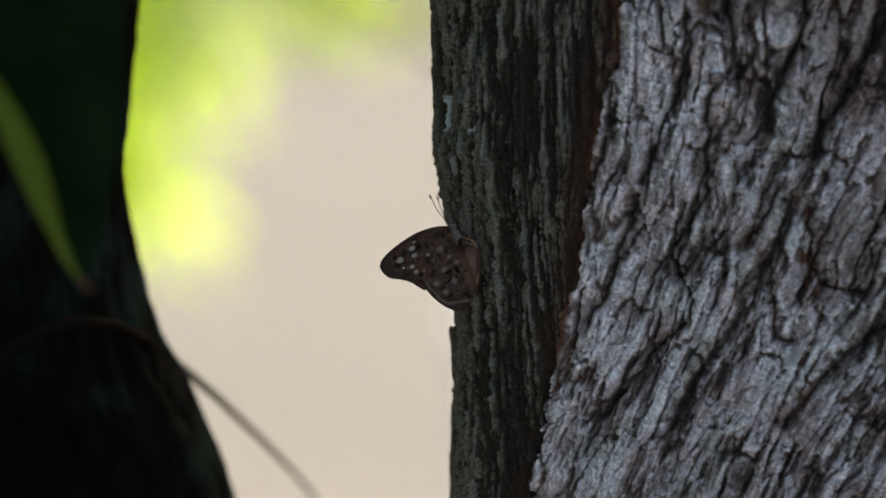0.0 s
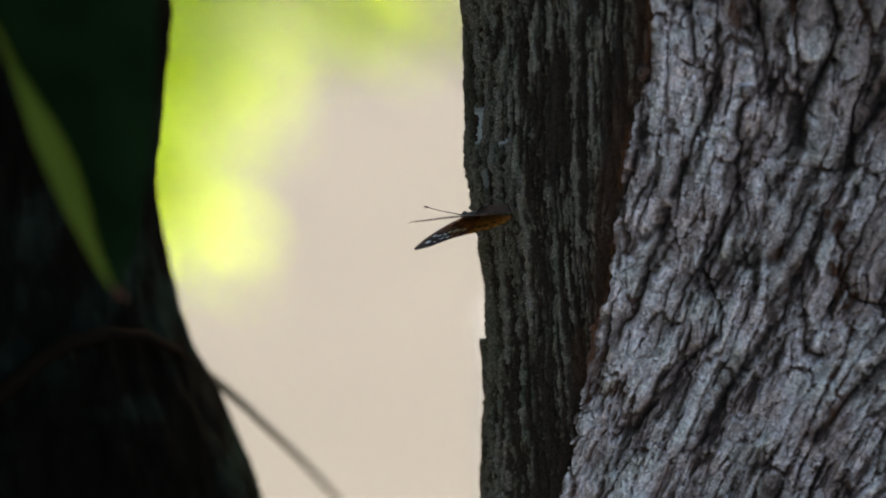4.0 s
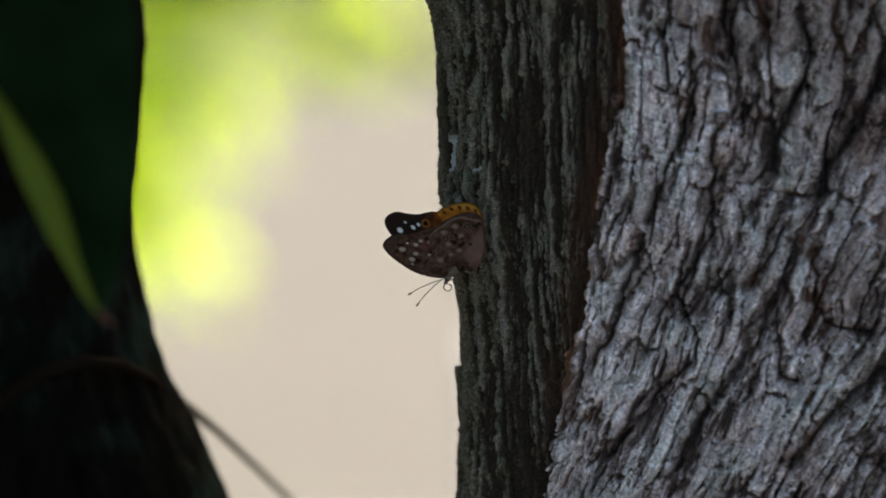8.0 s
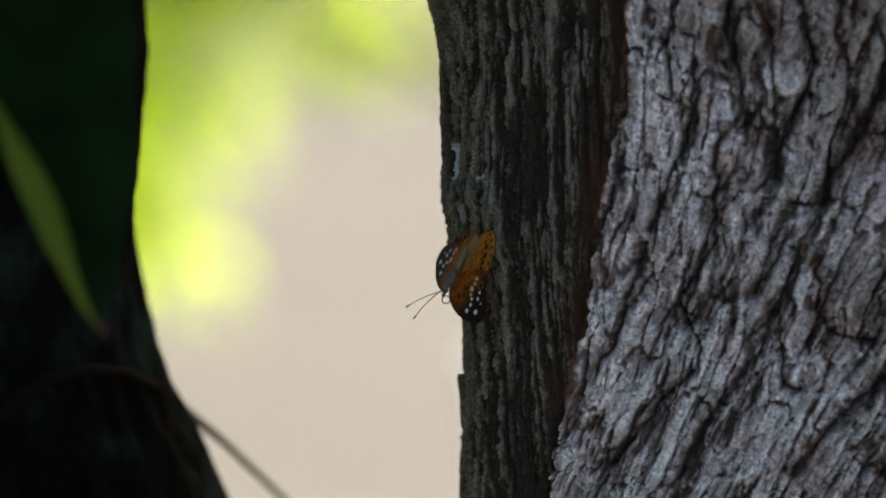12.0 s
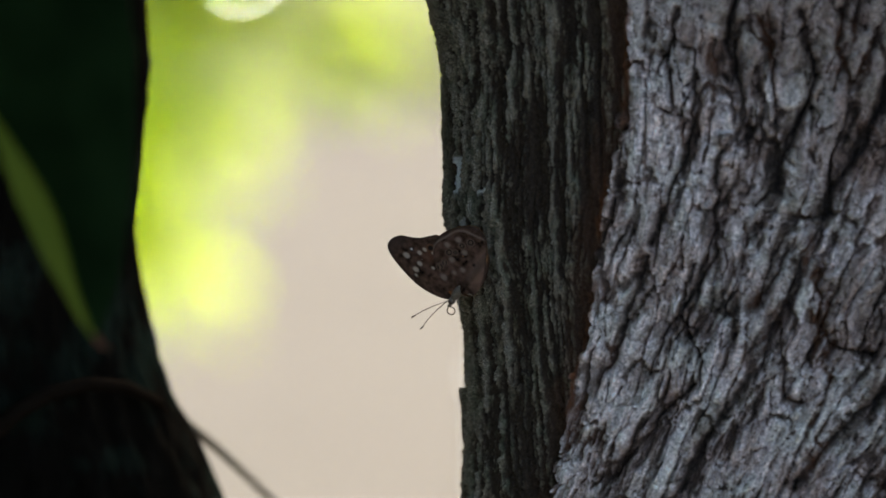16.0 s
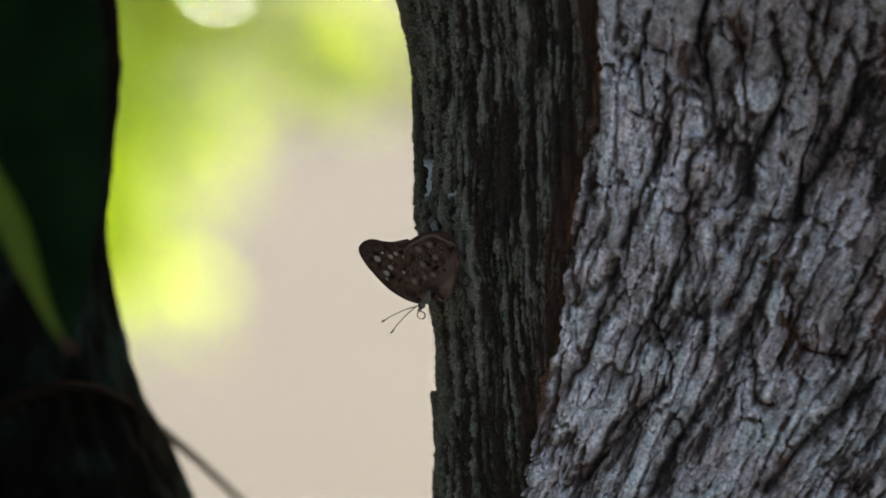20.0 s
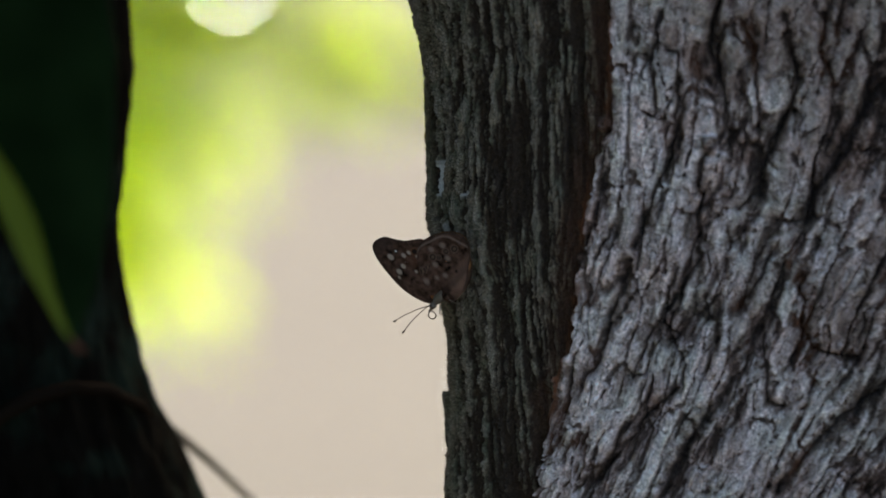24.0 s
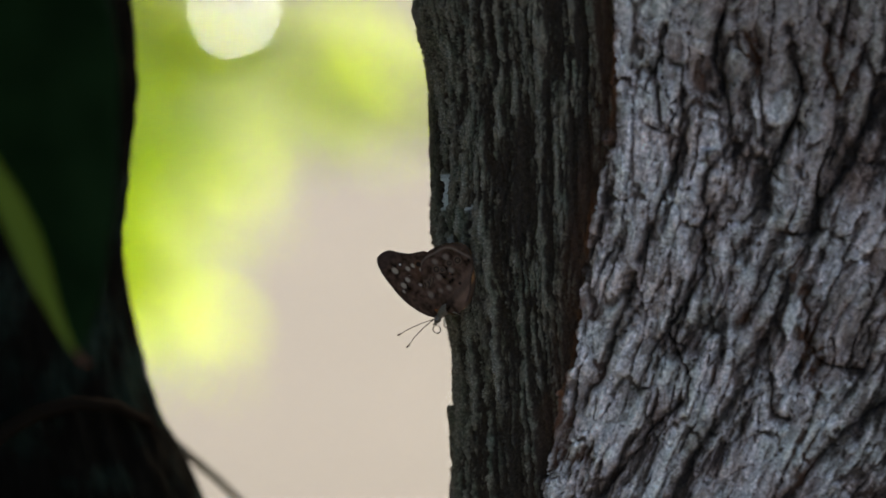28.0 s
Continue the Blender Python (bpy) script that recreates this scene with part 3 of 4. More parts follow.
# the whole crown is out of view, added to shade the stems
def crown(tree):
    rng = np.random.default_rng(11)
    places = []
    ends = []
    for k in range(9):
        a = k * 2.4
        start = MARK + Vector((0.15 if k % 2 else -0.45, 0.1 if k % 2 else 0.25, 1.2 + 0.07 * k))
        end = start + Vector((math.cos(a) * 1.1, math.sin(a) * 1.1, 1.0 + 0.25 * (k % 3)))
        middle = (start + end) / 2 + Vector((0, 0, 0.15))
        child("limb", tube_mesh("limb", (start, middle, end), (0.045, 0.03, 0.01), SHADED_BARK, 9), tree)
        ends += [middle, end]
    for k in range(2600):
        c = ends[k % len(ends)]
        d = Vector(rng.normal(size=3)) * (0.42, 0.42, 0.30)[k % 3]
        places.append((c + d, (d.x + rng.normal() * 0.2, d.y + rng.normal() * 0.2, -0.5)))
    fork = MARK + Vector((-0.42, 0.2, 1.25))
    for end in ((-1.35, 1.75, 1.25), (-1.75, 2.45, 1.05), (-1.3, 3.05, 1.15), (-2.0, 2.9, 1.9), (-1.7, 1.9, 2.1), (-1.2, 2.5, 2.0)):  # unseen drooping boughs beside the second stem, added to block light from the left
        end = Vector(end)
        bend = fork.lerp(end, 0.5) + Vector((0, 0, 0.45))
        child("limb", tube_mesh("limb", (fork, fork.lerp(bend, 0.5) + Vector((0, 0, 0.1)), bend, bend.lerp(end, 0.6) + Vector((0, 0, 0.08)), end), (0.035, 0.028, 0.02, 0.013, 0.005), SHADED_BARK, 9), tree)
        for k in range(430):
            d = Vector(np.clip(rng.normal(size=3), -2, 2)) * 0.26
            p = bend.lerp(end, rng.uniform(0.0, 1.1)) + d
            if p.x < -0.62:
                places.append((p, (d.x + rng.normal() * 0.2, d.y + rng.normal() * 0.2, -0.8)))
    for end in ((-0.78, 1.35, 1.15), (-0.95, 0.95, 1.75), (-0.70, 1.45, 1.75), (-0.62, 0.9, 2.3)):  # unseen boughs hanging on the second stem's near side, added as shade
        end = Vector(end)
        bend = fork.lerp(end, 0.5) + Vector((-0.15, 0, 0.35))
        child("limb", tube_mesh("limb", (fork, fork.lerp(bend, 0.5) + Vector((0, 0, 0.1)), bend, bend.lerp(end, 0.6) + Vector((0, 0, 0.08)), end), (0.03, 0.024, 0.018, 0.011, 0.004), SHADED_BARK, 9), tree)
        for k in range(330):
            d = Vector(np.clip(rng.normal(size=3), -2, 2)) * 0.24
            p = bend.lerp(end, rng.uniform(0.1, 1.1)) + d
            if p.x < -0.36:
                places.append((p, (d.x + rng.normal() * 0.2, d.y + rng.normal() * 0.2, -0.8)))
    # a further unseen layer of leaves overhead, added to cut the sky light
    for k in range(1200):
        d = Vector(np.clip(rng.normal(size=3), -2, 2))
        places.append((Vector((-1.0 + 0.6 * d.x, 2.0 + 0.75 * d.y, 3.15 + 0.25 * d.z)), (rng.normal(), rng.normal(), -0.4)))
    ob = child("crown", leaf_cloud("crown", places, 0.15, CROWN_LEAF, 12), tree, "unseen crown of dark green leaves, added to shade the stems")
    tagged(ob, kind="stuff")


def make_tree():
    tree = tagged(new("tree"), "forked tree with grey plated bark and dark furrowed flank", "tree")
    main_stem(tree)
    second_stem(tree)
    loose_flake(tree)
    crown(tree)
    twig = [spot_at(*p) for p in ((-86, 200, -31.5), (-78, 215, -37.6), (-69.5, 232, -45), (-60.6, 255, -53.6), (-51, 285, -63), (-42.7, 315, -72), (-38.5, 330, -77.5))]
    vine = [spot_at(*p) for p in ((-175, 112, -66), (-150, 114, -46.5), (-140, 116, -37.6), (-132, 119, -30.5), (-123, 126, -25.5), (-111, 134, -22.5), (-100, 144, -23.3), (-90, 164, -28), (-86, 190, -34))]
    child("vine", tube_mesh("vine", vine, (0.0028, 0.0028, 0.0028, 0.0027, 0.0025, 0.0023, 0.002, 0.0017, 0.0013), VINE_BARK, 10), tree, "thin brown vine across the dark stem")
    child("twig", tube_mesh("twig", twig, (0.0021, 0.0017, 0.0015, 0.0014, 0.0012, 0.0010, 0.0008), TWIG_BARK, 8), tree, "thin bare twig")


make_tree()


# ---- hanging leaf ----
def make_hanging_leaf():
    """A long leaf that hangs before the dark stem, its blade folded on the midrib."""
    rows, length = 60, 194.0
    wide, narrow, rib = [], [], []
    for i in range(rows):
        f = i / (rows - 1)
        left = length * (1 - f) / 0.904  # from the tip
        half = float(np.interp(left, (0, 3, 6.5, 13, 20, 41, 79, 110, 150, 190, 215), (0.3, 2.8, 6, 12.1, 17.5, 31, 50, 58, 56, 35, 1)))
        curl = float(np.interp(left, (0, 8.5, 20, 30, 40, 50, 59, 70, 78, 96, 215), (0.2, 2.0, 3.8, 6.3, 7.6, 7.4, 6.0, 3.2, 1.4, 0.8, 0.6)))
        bow = float(np.interp(left, (0, 10, 20, 30, 40, 50, 59, 76, 100, 215), (0, 0.3, 1.5, 3.6, 5.0, 4.8, 3.8, 1.0, 0, 0)))
        rib.append(Vector((0.904 * bow, -0.7, -f * length)) * MM)
        nibble = 0.9 * max(0, math.sin(left * 0.47) - 0.72) * 3
        for j in range(17):
            g = j / 16
            vein = 0.5 * max(0.0, math.sin(0.42 * (left + 0.5 * g * half))) ** 2 * math.sin(math.pi * g)
            wide.append((0.904 * (bow + g * (half - bow - nibble * g)), -g * half * 0.10 + 1.8 * math.sin(6 * f + 2 * g) * g - vein, -f * length))
            narrow.append((0.904 * (bow - g * curl), -g * curl * 1.5 + 0.3 * vein, -f * length))
    blade = mesh_from("blade", np.array(wide) * MM, sheet_quads(rows, 17), LEAF_SHADED)
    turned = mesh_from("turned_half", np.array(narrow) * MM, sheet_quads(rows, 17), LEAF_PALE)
    leaf = tagged(new("hanging_leaf"), "large shaded green leaf hanging tip down, one half turned pale", "leaf")
    for me in (blade, turned):
        ob = child(me.name, me, leaf, "" if me is blade else "pale green underside turned to the light")
        thick = ob.modifiers.new("thick", "SOLIDIFY")
        thick.thickness, thick.offset = 0.0004, 0
    child("midrib", tube_mesh("midrib", rib, [0.0011 - 0.0009 * i / (rows - 1) for i in range(rows)], LEAF_PALE, 8), leaf, "pale green midrib")
    child("leaf_tip", tube_mesh("leaf_tip", [(0, -0.0006, -0.1915), (0.0006, -0.0006, -0.1945), (0.0022, -0.0004, -0.1965)], (0.0011, 0.0009, 0.0002), RUSTY, 7), leaf, "withered red-brown tip")
    child("leaf_stalk", tube_mesh("leaf_stalk", [(0, 0, 0), (-0.008, 0.01, 0.05), (-0.03, 0.08, 0.16), (-0.04, 0.2, 0.3)], (0.0012, 0.0013, 0.0016, 0.002), SHADED_BARK, 8), leaf)
    return leaf


hanging_leaf = make_hanging_leaf()


def make_side_leaf():
    """A smaller leaf of the same plant that the light shines through."""
    points, quads = leaf_shape(0.042, 0.020, 0.3, 0.12, 9, 18)
    leaf = tagged(new("side_leaf"), "small bright green leaf with the light behind it", "leaf")
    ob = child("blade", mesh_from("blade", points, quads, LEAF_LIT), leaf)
    thick = ob.modifiers.new("thick", "SOLIDIFY")
    thick.thickness, thick.offset = 0.0004, 0
    child("midrib", tube_mesh("midrib", [(0.042 * k / 8, 0, -0.12 * 0.045 * (0.93 * k / 8) ** 2 - 0.0003) for k in range(9)], [0.0007 - 0.00007 * k for k in range(9)], LEAF_PALE, 7), leaf)
    stalk = [(0, 0, 0), (-0.02, 0.003, 0.006), (-0.06, 0.02, 0.03), (-0.12, 0.09, 0.08)]
    child("leaf_stalk", tube_mesh("leaf_stalk", stalk, (0.0008, 0.0009, 0.0011, 0.0014), SHADED_BARK, 7), leaf)
    leaf.matrix_basis = Matrix.Translation(spot_at(-162, -150, 76)) @ pose(0, 0, 0, 70, 82, 0)


make_side_leaf()


def hang(x):
    """The leaf's pose as the air moves its tip by x."""
    return Matrix.Translation(spot_at(-108.5 - 88.1, -210, -11.0 + 196)) @ pose(0, 0, 0, 0, -24.2 - x * 0.28, 0)


# ---- the shrub in the yard ----
def make_shrub():
    rng = np.random.default_rng(5)
    shrub = tagged(new("shrub"), "small bushy tree with bright yellow-green leaves lit from behind", "shrub")
    foot = Vector((-0.80, 8.05, -0.02))
    child("trunk", tube_mesh("trunk", (foot, foot + Vector((0.02, 0, 0.4)), foot + Vector((-0.02, 0.02, 0.8)), foot + Vector((0, 0, 1.15))), (0.03, 0.024, 0.018, 0.008), SHADED_BARK, 10), shrub)
    places = []
    # sprays as (x, height, y, leaves, spread)
    sprays = [(0.44, 0.42, 0.0, 95, 0.036), (0.445, 0.45, 0.04, 80, 0.034), (0.435, 0.49, -0.04, 84, 0.038), (0.45, 0.51, 0.02, 66, 0.036), (0.45, 0.55, 0.0, 70, 0.040),
              (0.45, 0.635, 0.0, 64, 0.030), (0.45, 0.70, 0.05, 24, 0.05), (0.49, 0.59, -0.05, 60, 0.040), (0.53, 0.62, 0.0, 56, 0.038), (0.55, 0.66, 0.05, 46, 0.042),
              (0.61, 0.68, -0.03, 34, 0.038), (0.66, 0.685, 0.0, 30, 0.040), (0.69, 0.695, 0.03, 28, 0.040), (0.53, 0.71, 0.0, 32, 0.05), (0.60, 0.73, 0.04, 26, 0.042), (0.66, 0.75, 0.0, 24, 0.04), (0.74, 0.70, 0.0, 34, 0.036), (0.76, 0.74, 0.03, 34, 0.04),
              (0.56, 0.76, -0.06, 22, 0.045), (0.49, 0.75, -0.04, 26, 0.045),
              (0.05, 1.0, 0.3, 56, 0.055), (-0.3, 0.8, 0.1, 56, 0.055), (-0.4, 0.95, -0.2, 56, 0.055), (-0.1, 1.1, 0.3, 56, 0.055),
              (0.0, 1.15, -0.25, 56, 0.055), (-0.2, 0.6, 0.3, 56, 0.055), (0.1, 0.7, -0.4, 56, 0.055)]
    dead = [foot + Vector(p) for p in ((0.0, 0.0, 0.85), (0.35, -0.12, 0.80), (0.68, -0.22, 0.72), (0.85, -0.26, 0.63))]
    child("bare_branch", tube_mesh("bare_branch", dead, (0.014, 0.013, 0.012, 0.007), TWIG_BARK, 9), shrub, "leafless grey-brown branch")
    for x, z, y, count, spread in sprays:
        y = y - 0.8 * (z - 0.5) if x > 0.4 else y  # the upper sprays lean out towards the path
        end = foot + Vector((x, y, z))
        root = foot + Vector((0, 0, 0.45 + 0.4 * z))
        bow = root.lerp(end, 0.55) + Vector((0, 0, 0.09))
        child("branch", tube_mesh("branch", (root, bow, end), (0.009, 0.006, 0.002), SHADED_BARK, 7), shrub)
        for k in range(count):
            f = rng.uniform(0.45, 1.05)
            d = Vector(np.clip(rng.normal(size=3), -1.7, 1.7)) * spread
            p = (bow.lerp(end, f * 2 - 1) if f > 0.5 else root.lerp(bow, f * 2)) + d
            places.append((p, (x + d.x * 9, y + d.y * 9, -0.35 + d.z * 5)))
    # one wet leaf throws the sun back
    glint = Vector((-0.2245, 7.30, 0.8150))
    to_eye = (Vector((0, 0, 1.5)) - glint).normalized()
    half = (to_eye + sun_way).normalized()
    wet = leaf_cloud("wet_leaf", [((0, 0, 0), (1, 0, 0))], 0.02, WET_LEAF, 3)
    flat = np.array(leaf_shape(0.017, 0.013, 0.0, 0.0, 3, 5)[0]) - (0.0085, 0, 0)
    wet.vertices.foreach_set("co", flat.astype(np.float32).ravel())
    shining = Matrix.Translation(glint) @ half.to_track_quat("Z", "Y").to_matrix().to_4x4()
    leaf = child("wet_leaf", wet, shrub, "wet leaf glinting in the sun")
    leaf.matrix_local = shining
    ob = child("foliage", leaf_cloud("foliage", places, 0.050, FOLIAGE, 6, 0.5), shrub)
    tagged(ob, kind="stuff")
    return leaf, shining


wet_leaf, wet_leaf_rest = make_shrub()


# ---- a short post in the yard, made up for the pale band by the stem ----
def make_post():
    post = tagged(new("post"), "short white post, added for the pale band beside the stem", "post")
    post.location = (0.085, 7.9, -0.02)
    for name, size, low, high in (("shaft", 0.046, 0.0, 0.325), ("cap", 0.054, 0.322, 0.345)):
        bm = bmesh.new()
        bmesh.ops.create_cube(bm, size=1)
        for v in bm.verts:
            v.co = Vector((v.co.x * 2 * size, v.co.y * 2 * size, low + (v.co.z + 0.5) * (high - low)))
        bmesh.ops.bevel(bm, geom=bm.edges[:], offset=0.006, segments=2, affect="EDGES")
        me = bpy.data.meshes.new(name)
        bm.to_mesh(me)
        bm.free()
        me.materials.append(WHITEWASH)
        child(name, me, post)


make_post()


# ---- the butterfly ----
# its own space: x towards the head, y to its left, z up from the back; millimetres behind the head and outwards for the wings
WHITE, CREAM, BLACK = (0.75, 0.72, 0.68), (0.62, 0.42, 0.20), (0.012, 0.009, 0.008)


def spot(rgb, b, o, cb, co, size, colour, soft=0.25, stretch=1.0):
    f = ease(size + soft, size - soft, np.hypot(b - cb, (o - co) / stretch))[..., None]
    return rgb * (1 - f) + np.array(colour) * f


def upper_pattern(b, o, fore):
    """Orange-brown upper side; dark tip with white spots, row of dark dots on the hindwing."""
    grain = 0.5 + 0.5 * rough(b / 1.5, o / 1.5, 300, 3)[..., None]
    rgb = np.array((0.200, 0.054, 0.008) if fore else (0.300, 0.104, 0.012)) * (0.5 + 1.0 * grain)
    tan = (ease(3.5, 0.0, o) * 0.6 if fore else ease(6.5, 1.5, o + 0.8 * rough(b / 3, o / 3, 302, 2)) * 0.85)[..., None]
    rgb = rgb * (1 - tan) + np.array((0.15, 0.078, 0.028) if fore else (0.22, 0.125, 0.062)) * tan
    if fore:
        tip = ease(7.0, 15.5, o - 0.30 * b + 0.6 * rough(b / 2, o / 2, 305))[..., None]
        rgb = rgb * (1 - tip) + np.array((0.022, 0.013, 0.010)) * tip
        costa = ease(1.5, -1.0, b)[..., None] * 0.6
        rgb = rgb * (1 - costa) + np.array((0.05, 0.02, 0.012)) * costa
        rgb = spot(rgb, b, o, 10.4, 16.6, 1.35, (0.27, 0.085, 0.016), 0.4)
        rgb = spot(rgb, b, o, 10.4, 16.6, 0.85, BLACK)
        for cb, co in ((4.2, 10.5), (2.6, 8.0), (6.5, 10.2)):
            rgb = spot(rgb, b, o, cb, co, 0.7, (0.03, 0.015, 0.01))
        for cb, co, r in ((3.2, 21.4, 0.95), (6.4, 21.7, 0.4), (6.7, 18.8, 0.75), (8.6, 18.1, 0.6), (1.3, 16.2, 0.85), (3.6, 16.7, 0.75), (5.2, 15.6, 0.6)):
            rgb = spot(rgb, b, o, cb, co, 0.78 * r, WHITE, 0.2, 1.3)
        for cb, co, r in ((5.9, 13.9, 0.5), (7.4, 12.8, 0.8), (9.4, 13.2, 0.55), (11.0, 12.6, 0.6)):
            rgb = spot(rgb, b, o, cb, co, r, CREAM, 0.2, 1.5)
    else:
        rim = ease(3.2, 1.0, np.hypot(b - 13.5, o - 5) * -1 + 13.0)[..., None]
        rgb = rgb * (1 - rim) + np.array((0.40, 0.19, 0.025)) * rim
        for cb, co, r in ((11.6, 13.4, 0.9), (14.1, 11.9, 0.95), (15.9, 11.0, 0.85), (18.2, 10.1, 0.9), (20.3, 8.5, 0.85), (21.3, 6.6, 0.55)):
            rgb = spot(rgb, b, o, cb, co, r, BLACK, 0.2)
        for k in range(9):
            a = -0.5 + 0.25 * k
            rgb = spot(rgb, b, o, 13.8 + 10.8 * math.cos(a), 4.6 + 10.2 * math.sin(a), 0.55, (0.05, 0.022, 0.01), 0.3, 1.4)
    if not fore:  # dark edge of the inner fold
        fold = ease(0.6, -0.8, o)[..., None] * ease(7, 10, b)[..., None] * 0.9
        rgb = rgb * (1 - fold) + np.array((0.05, 0.033, 0.024)) * fold
    # furry brown root
    root = ease(4.5, 1.5, np.hypot(b - 4, o))[..., None] * 0.8
    return rgb * (1 - root) + np.array((0.12, 0.068, 0.032)) * root


def under_pattern(b, o, fore):
    """Grey-brown underside with pale spots and dark-ringed eye spots."""
    grain = 0.5 + 0.5 * rough(b / 1.2, o / 1.2, 320, 3)[..., None]
    rgb = np.array((0.040, 0.0235, 0.0165)) * (0.10 + 1.45 * grain + 0.45 * (0.5 + 0.5 * rough(b / 3.5, o / 3.5, 327, 2))[..., None])
    pale = np.array((0.13, 0.098, 0.08))
    if fore:
        warm = ease(4, 0, np.hypot(b - 8.5, o - 14.5))[..., None] * 0.25
        rgb = rgb * (1 - warm) + np.array((0.12, 0.05, 0.025)) * warm
        edge = ease(21.5, 26, o + 0.1 * b)[..., None] * 0.7
        rgb = rgb * (1 - edge) + np.array((0.035, 0.024, 0.02)) * edge
        for cb, co, r in ((3.7, 20.4, 0.85), (7.1, 17.7, 0.6), (9.0, 17.1, 0.55), (4.2, 15.6, 0.65), (1.9, 15.4, 0.75), (10.0, 14.3, 0.6), (5.8, 11.5, 0.4), (0.4, 14.2, 0.4)):
            rgb = spot(rgb, b, o, cb, co, r, (0.235, 0.195, 0.16), 0.25, 1.35)
        rgb = spot(rgb, b, o, 10.6, 16.0, 1.35, (0.085, 0.042, 0.021))
        rgb = spot(rgb, b, o, 10.6, 16.0, 0.95, BLACK)
        rgb = spot(rgb, b, o, 6.4, 20.4, 0.6, BLACK)
        rgb = spot(rgb, b, o, 6.4, 20.4, 0.22, WHITE)
        for cb, co in ((2.5, 6.5), (0.6, 6.2), (3.2, 9.2), (0.5, 10.0)):
            rgb = spot(rgb, b, o, cb, co, 0.5, (0.03, 0.018, 0.012), 0.3)
    else:
        for cb, co, r in ((5.6, 7.2, 0.9), (12.0, 8.6, 0.8), (9.0, 5.5, 0.6), (16.5, 7.0, 0.8), (15.0, 12.6, 0.8), (18.6, 10.9, 0.8), (11.5, 4.0, 0.7)):
            rgb = spot(rgb, b, o, cb, co, r, pale, 0.5, 1.2)
        for cb, co, r in ((7.6, 10.1, 1.0), (9.7, 9.8, 0.8), (13.4, 10.7, 1.0), (14.6, 9.2, 0.7), (17.8, 8.8, 0.85), (20.4, 7.4, 1.0)):
            rgb = spot(rgb, b, o, cb, co, r + 0.3, (0.085, 0.056, 0.040))
            rgb = spot(rgb, b, o, cb, co, r, BLACK, 0.2)
            rgb = spot(rgb, b, o, cb, co, r * 0.48, (0.10, 0.068, 0.045), 0.15)
            rgb = spot(rgb, b, o, cb, co, 0.2, (0.01, 0.01, 0.012), 0.1)
        inner = ease(5.0, 1.0, o + 0.6 * rough(b / 3, o / 3, 331, 2))[..., None] * ease(8, 13, b)[..., None] * 0.7
        rgb = rgb * (1 - inner) + np.array((0.135, 0.082, 0.060)) * inner
        rgb = spot(rgb, b, o, 15.1, 2.3, 0.5, BLACK, 0.2)
    for reach in () if fore else (10.4, 13.0):
        wave = ease(0.55, 0.1, np.abs(np.hypot(b - 13.5, o - 5) - reach + 0.35 * np.sin(3.2 * np.arctan2(o - 5, b - 13.5) * 2)))[..., None] * 0.7
        rgb = rgb * (1 - wave) + pale * wave
    line = ease(0.5, 0.2, np.abs(np.hypot(b - 13.5, o - 5) - 11.8))[..., None] * (0 if fore else 0.7)
    return rgb * (1 - line) + np.array((0.03, 0.02, 0.016)) * line


def wing_mesh(name, outline, fore, side):
    """A wing with an upper and an under face and rounded rim, built ring by ring towards its middle."""
    ring = np.array(outline, float)
    # smooth closed curve through the outline
    n, fine = len(ring), []
    for i in range(n):
        p0, p1, p2, p3 = ring[i - 1], ring[i], ring[(i + 1) % n], ring[(i + 2) % n]
        for k in range(10):
            t = k / 10
            fine.append(0.5 * (2 * p1 + (p2 - p0) * t + (2 * p0 - 5 * p1 + 4 * p2 - p3) * t * t + (3 * p1 - p0 - 3 * p2 + p3) * t ** 3))
    fine = np.array(fine)
    middle = fine.mean(0)
    steps = np.linspace(1, 0.02, 44)
    flat = middle + (fine - middle) * steps[:, None, None]
    b, o = flat[..., 0], flat[..., 1]
    arch = 0.10 * np.sin(np.clip(o, 0, 30) / 28 * math.pi) + 0.06 * np.sin(b * 1.3 + o * 0.35)
    lift = -arch - (0.0 if fore else 0.10) - (0 if fore else 2.2) * ease(2.4, -0.6, o) * ease(4, 7, b)
    thick = 0.06 * (1 - np.linspace(1, 0, 44)[:, None] ** 6)
    verts, colours = [], []
    for face, pattern in ((1, upper_pattern), (-1, under_pattern)):
        verts.append(np.stack((-b, side * o, lift + face * thick), -1))
        rgb = pattern(b, o, fore)
        hem = ease(0.10, 0.01, 1 - steps)[:, None, None] * 0.85
        hem = hem * (ease(0.5, 2.0, 6.9 + 0.53 * o - b) if fore else ease(11, 14, b))[..., None]
        colours.append(rgb * (1 - hem) + np.array((0.022, 0.015, 0.012)) * hem)
    quads = sheet_quads(44, len(fine), True)
    if side > 0:
        quads = quads[:, ::-1]
    both = np.concatenate((quads, quads[:, ::-1] + 44 * len(fine)))
    me = mesh_from(name, np.concatenate(verts).reshape(-1, 3) * MM, both, SCALES)
    rgba = np.ones((len(me.vertices), 4), np.float32)
    rgba[:, :3] = np.concatenate(colours).reshape(-1, 3)
    me.attributes.new("pattern", "FLOAT_COLOR", "POINT").data.foreach_set("color", rgba.ravel())
    return me


FORE = ((2.5, 0.2), (-0.6, 4), (-1.9, 11), (-1.2, 18), (0.4, 24), (2.2, 26.8), (4.6, 27.2), (7.4, 25.8), (9.2, 22.8), (11.2, 20.2), (13.6, 18.4), (15.4, 16.0), (12.5, 9), (7.5, 1.2))
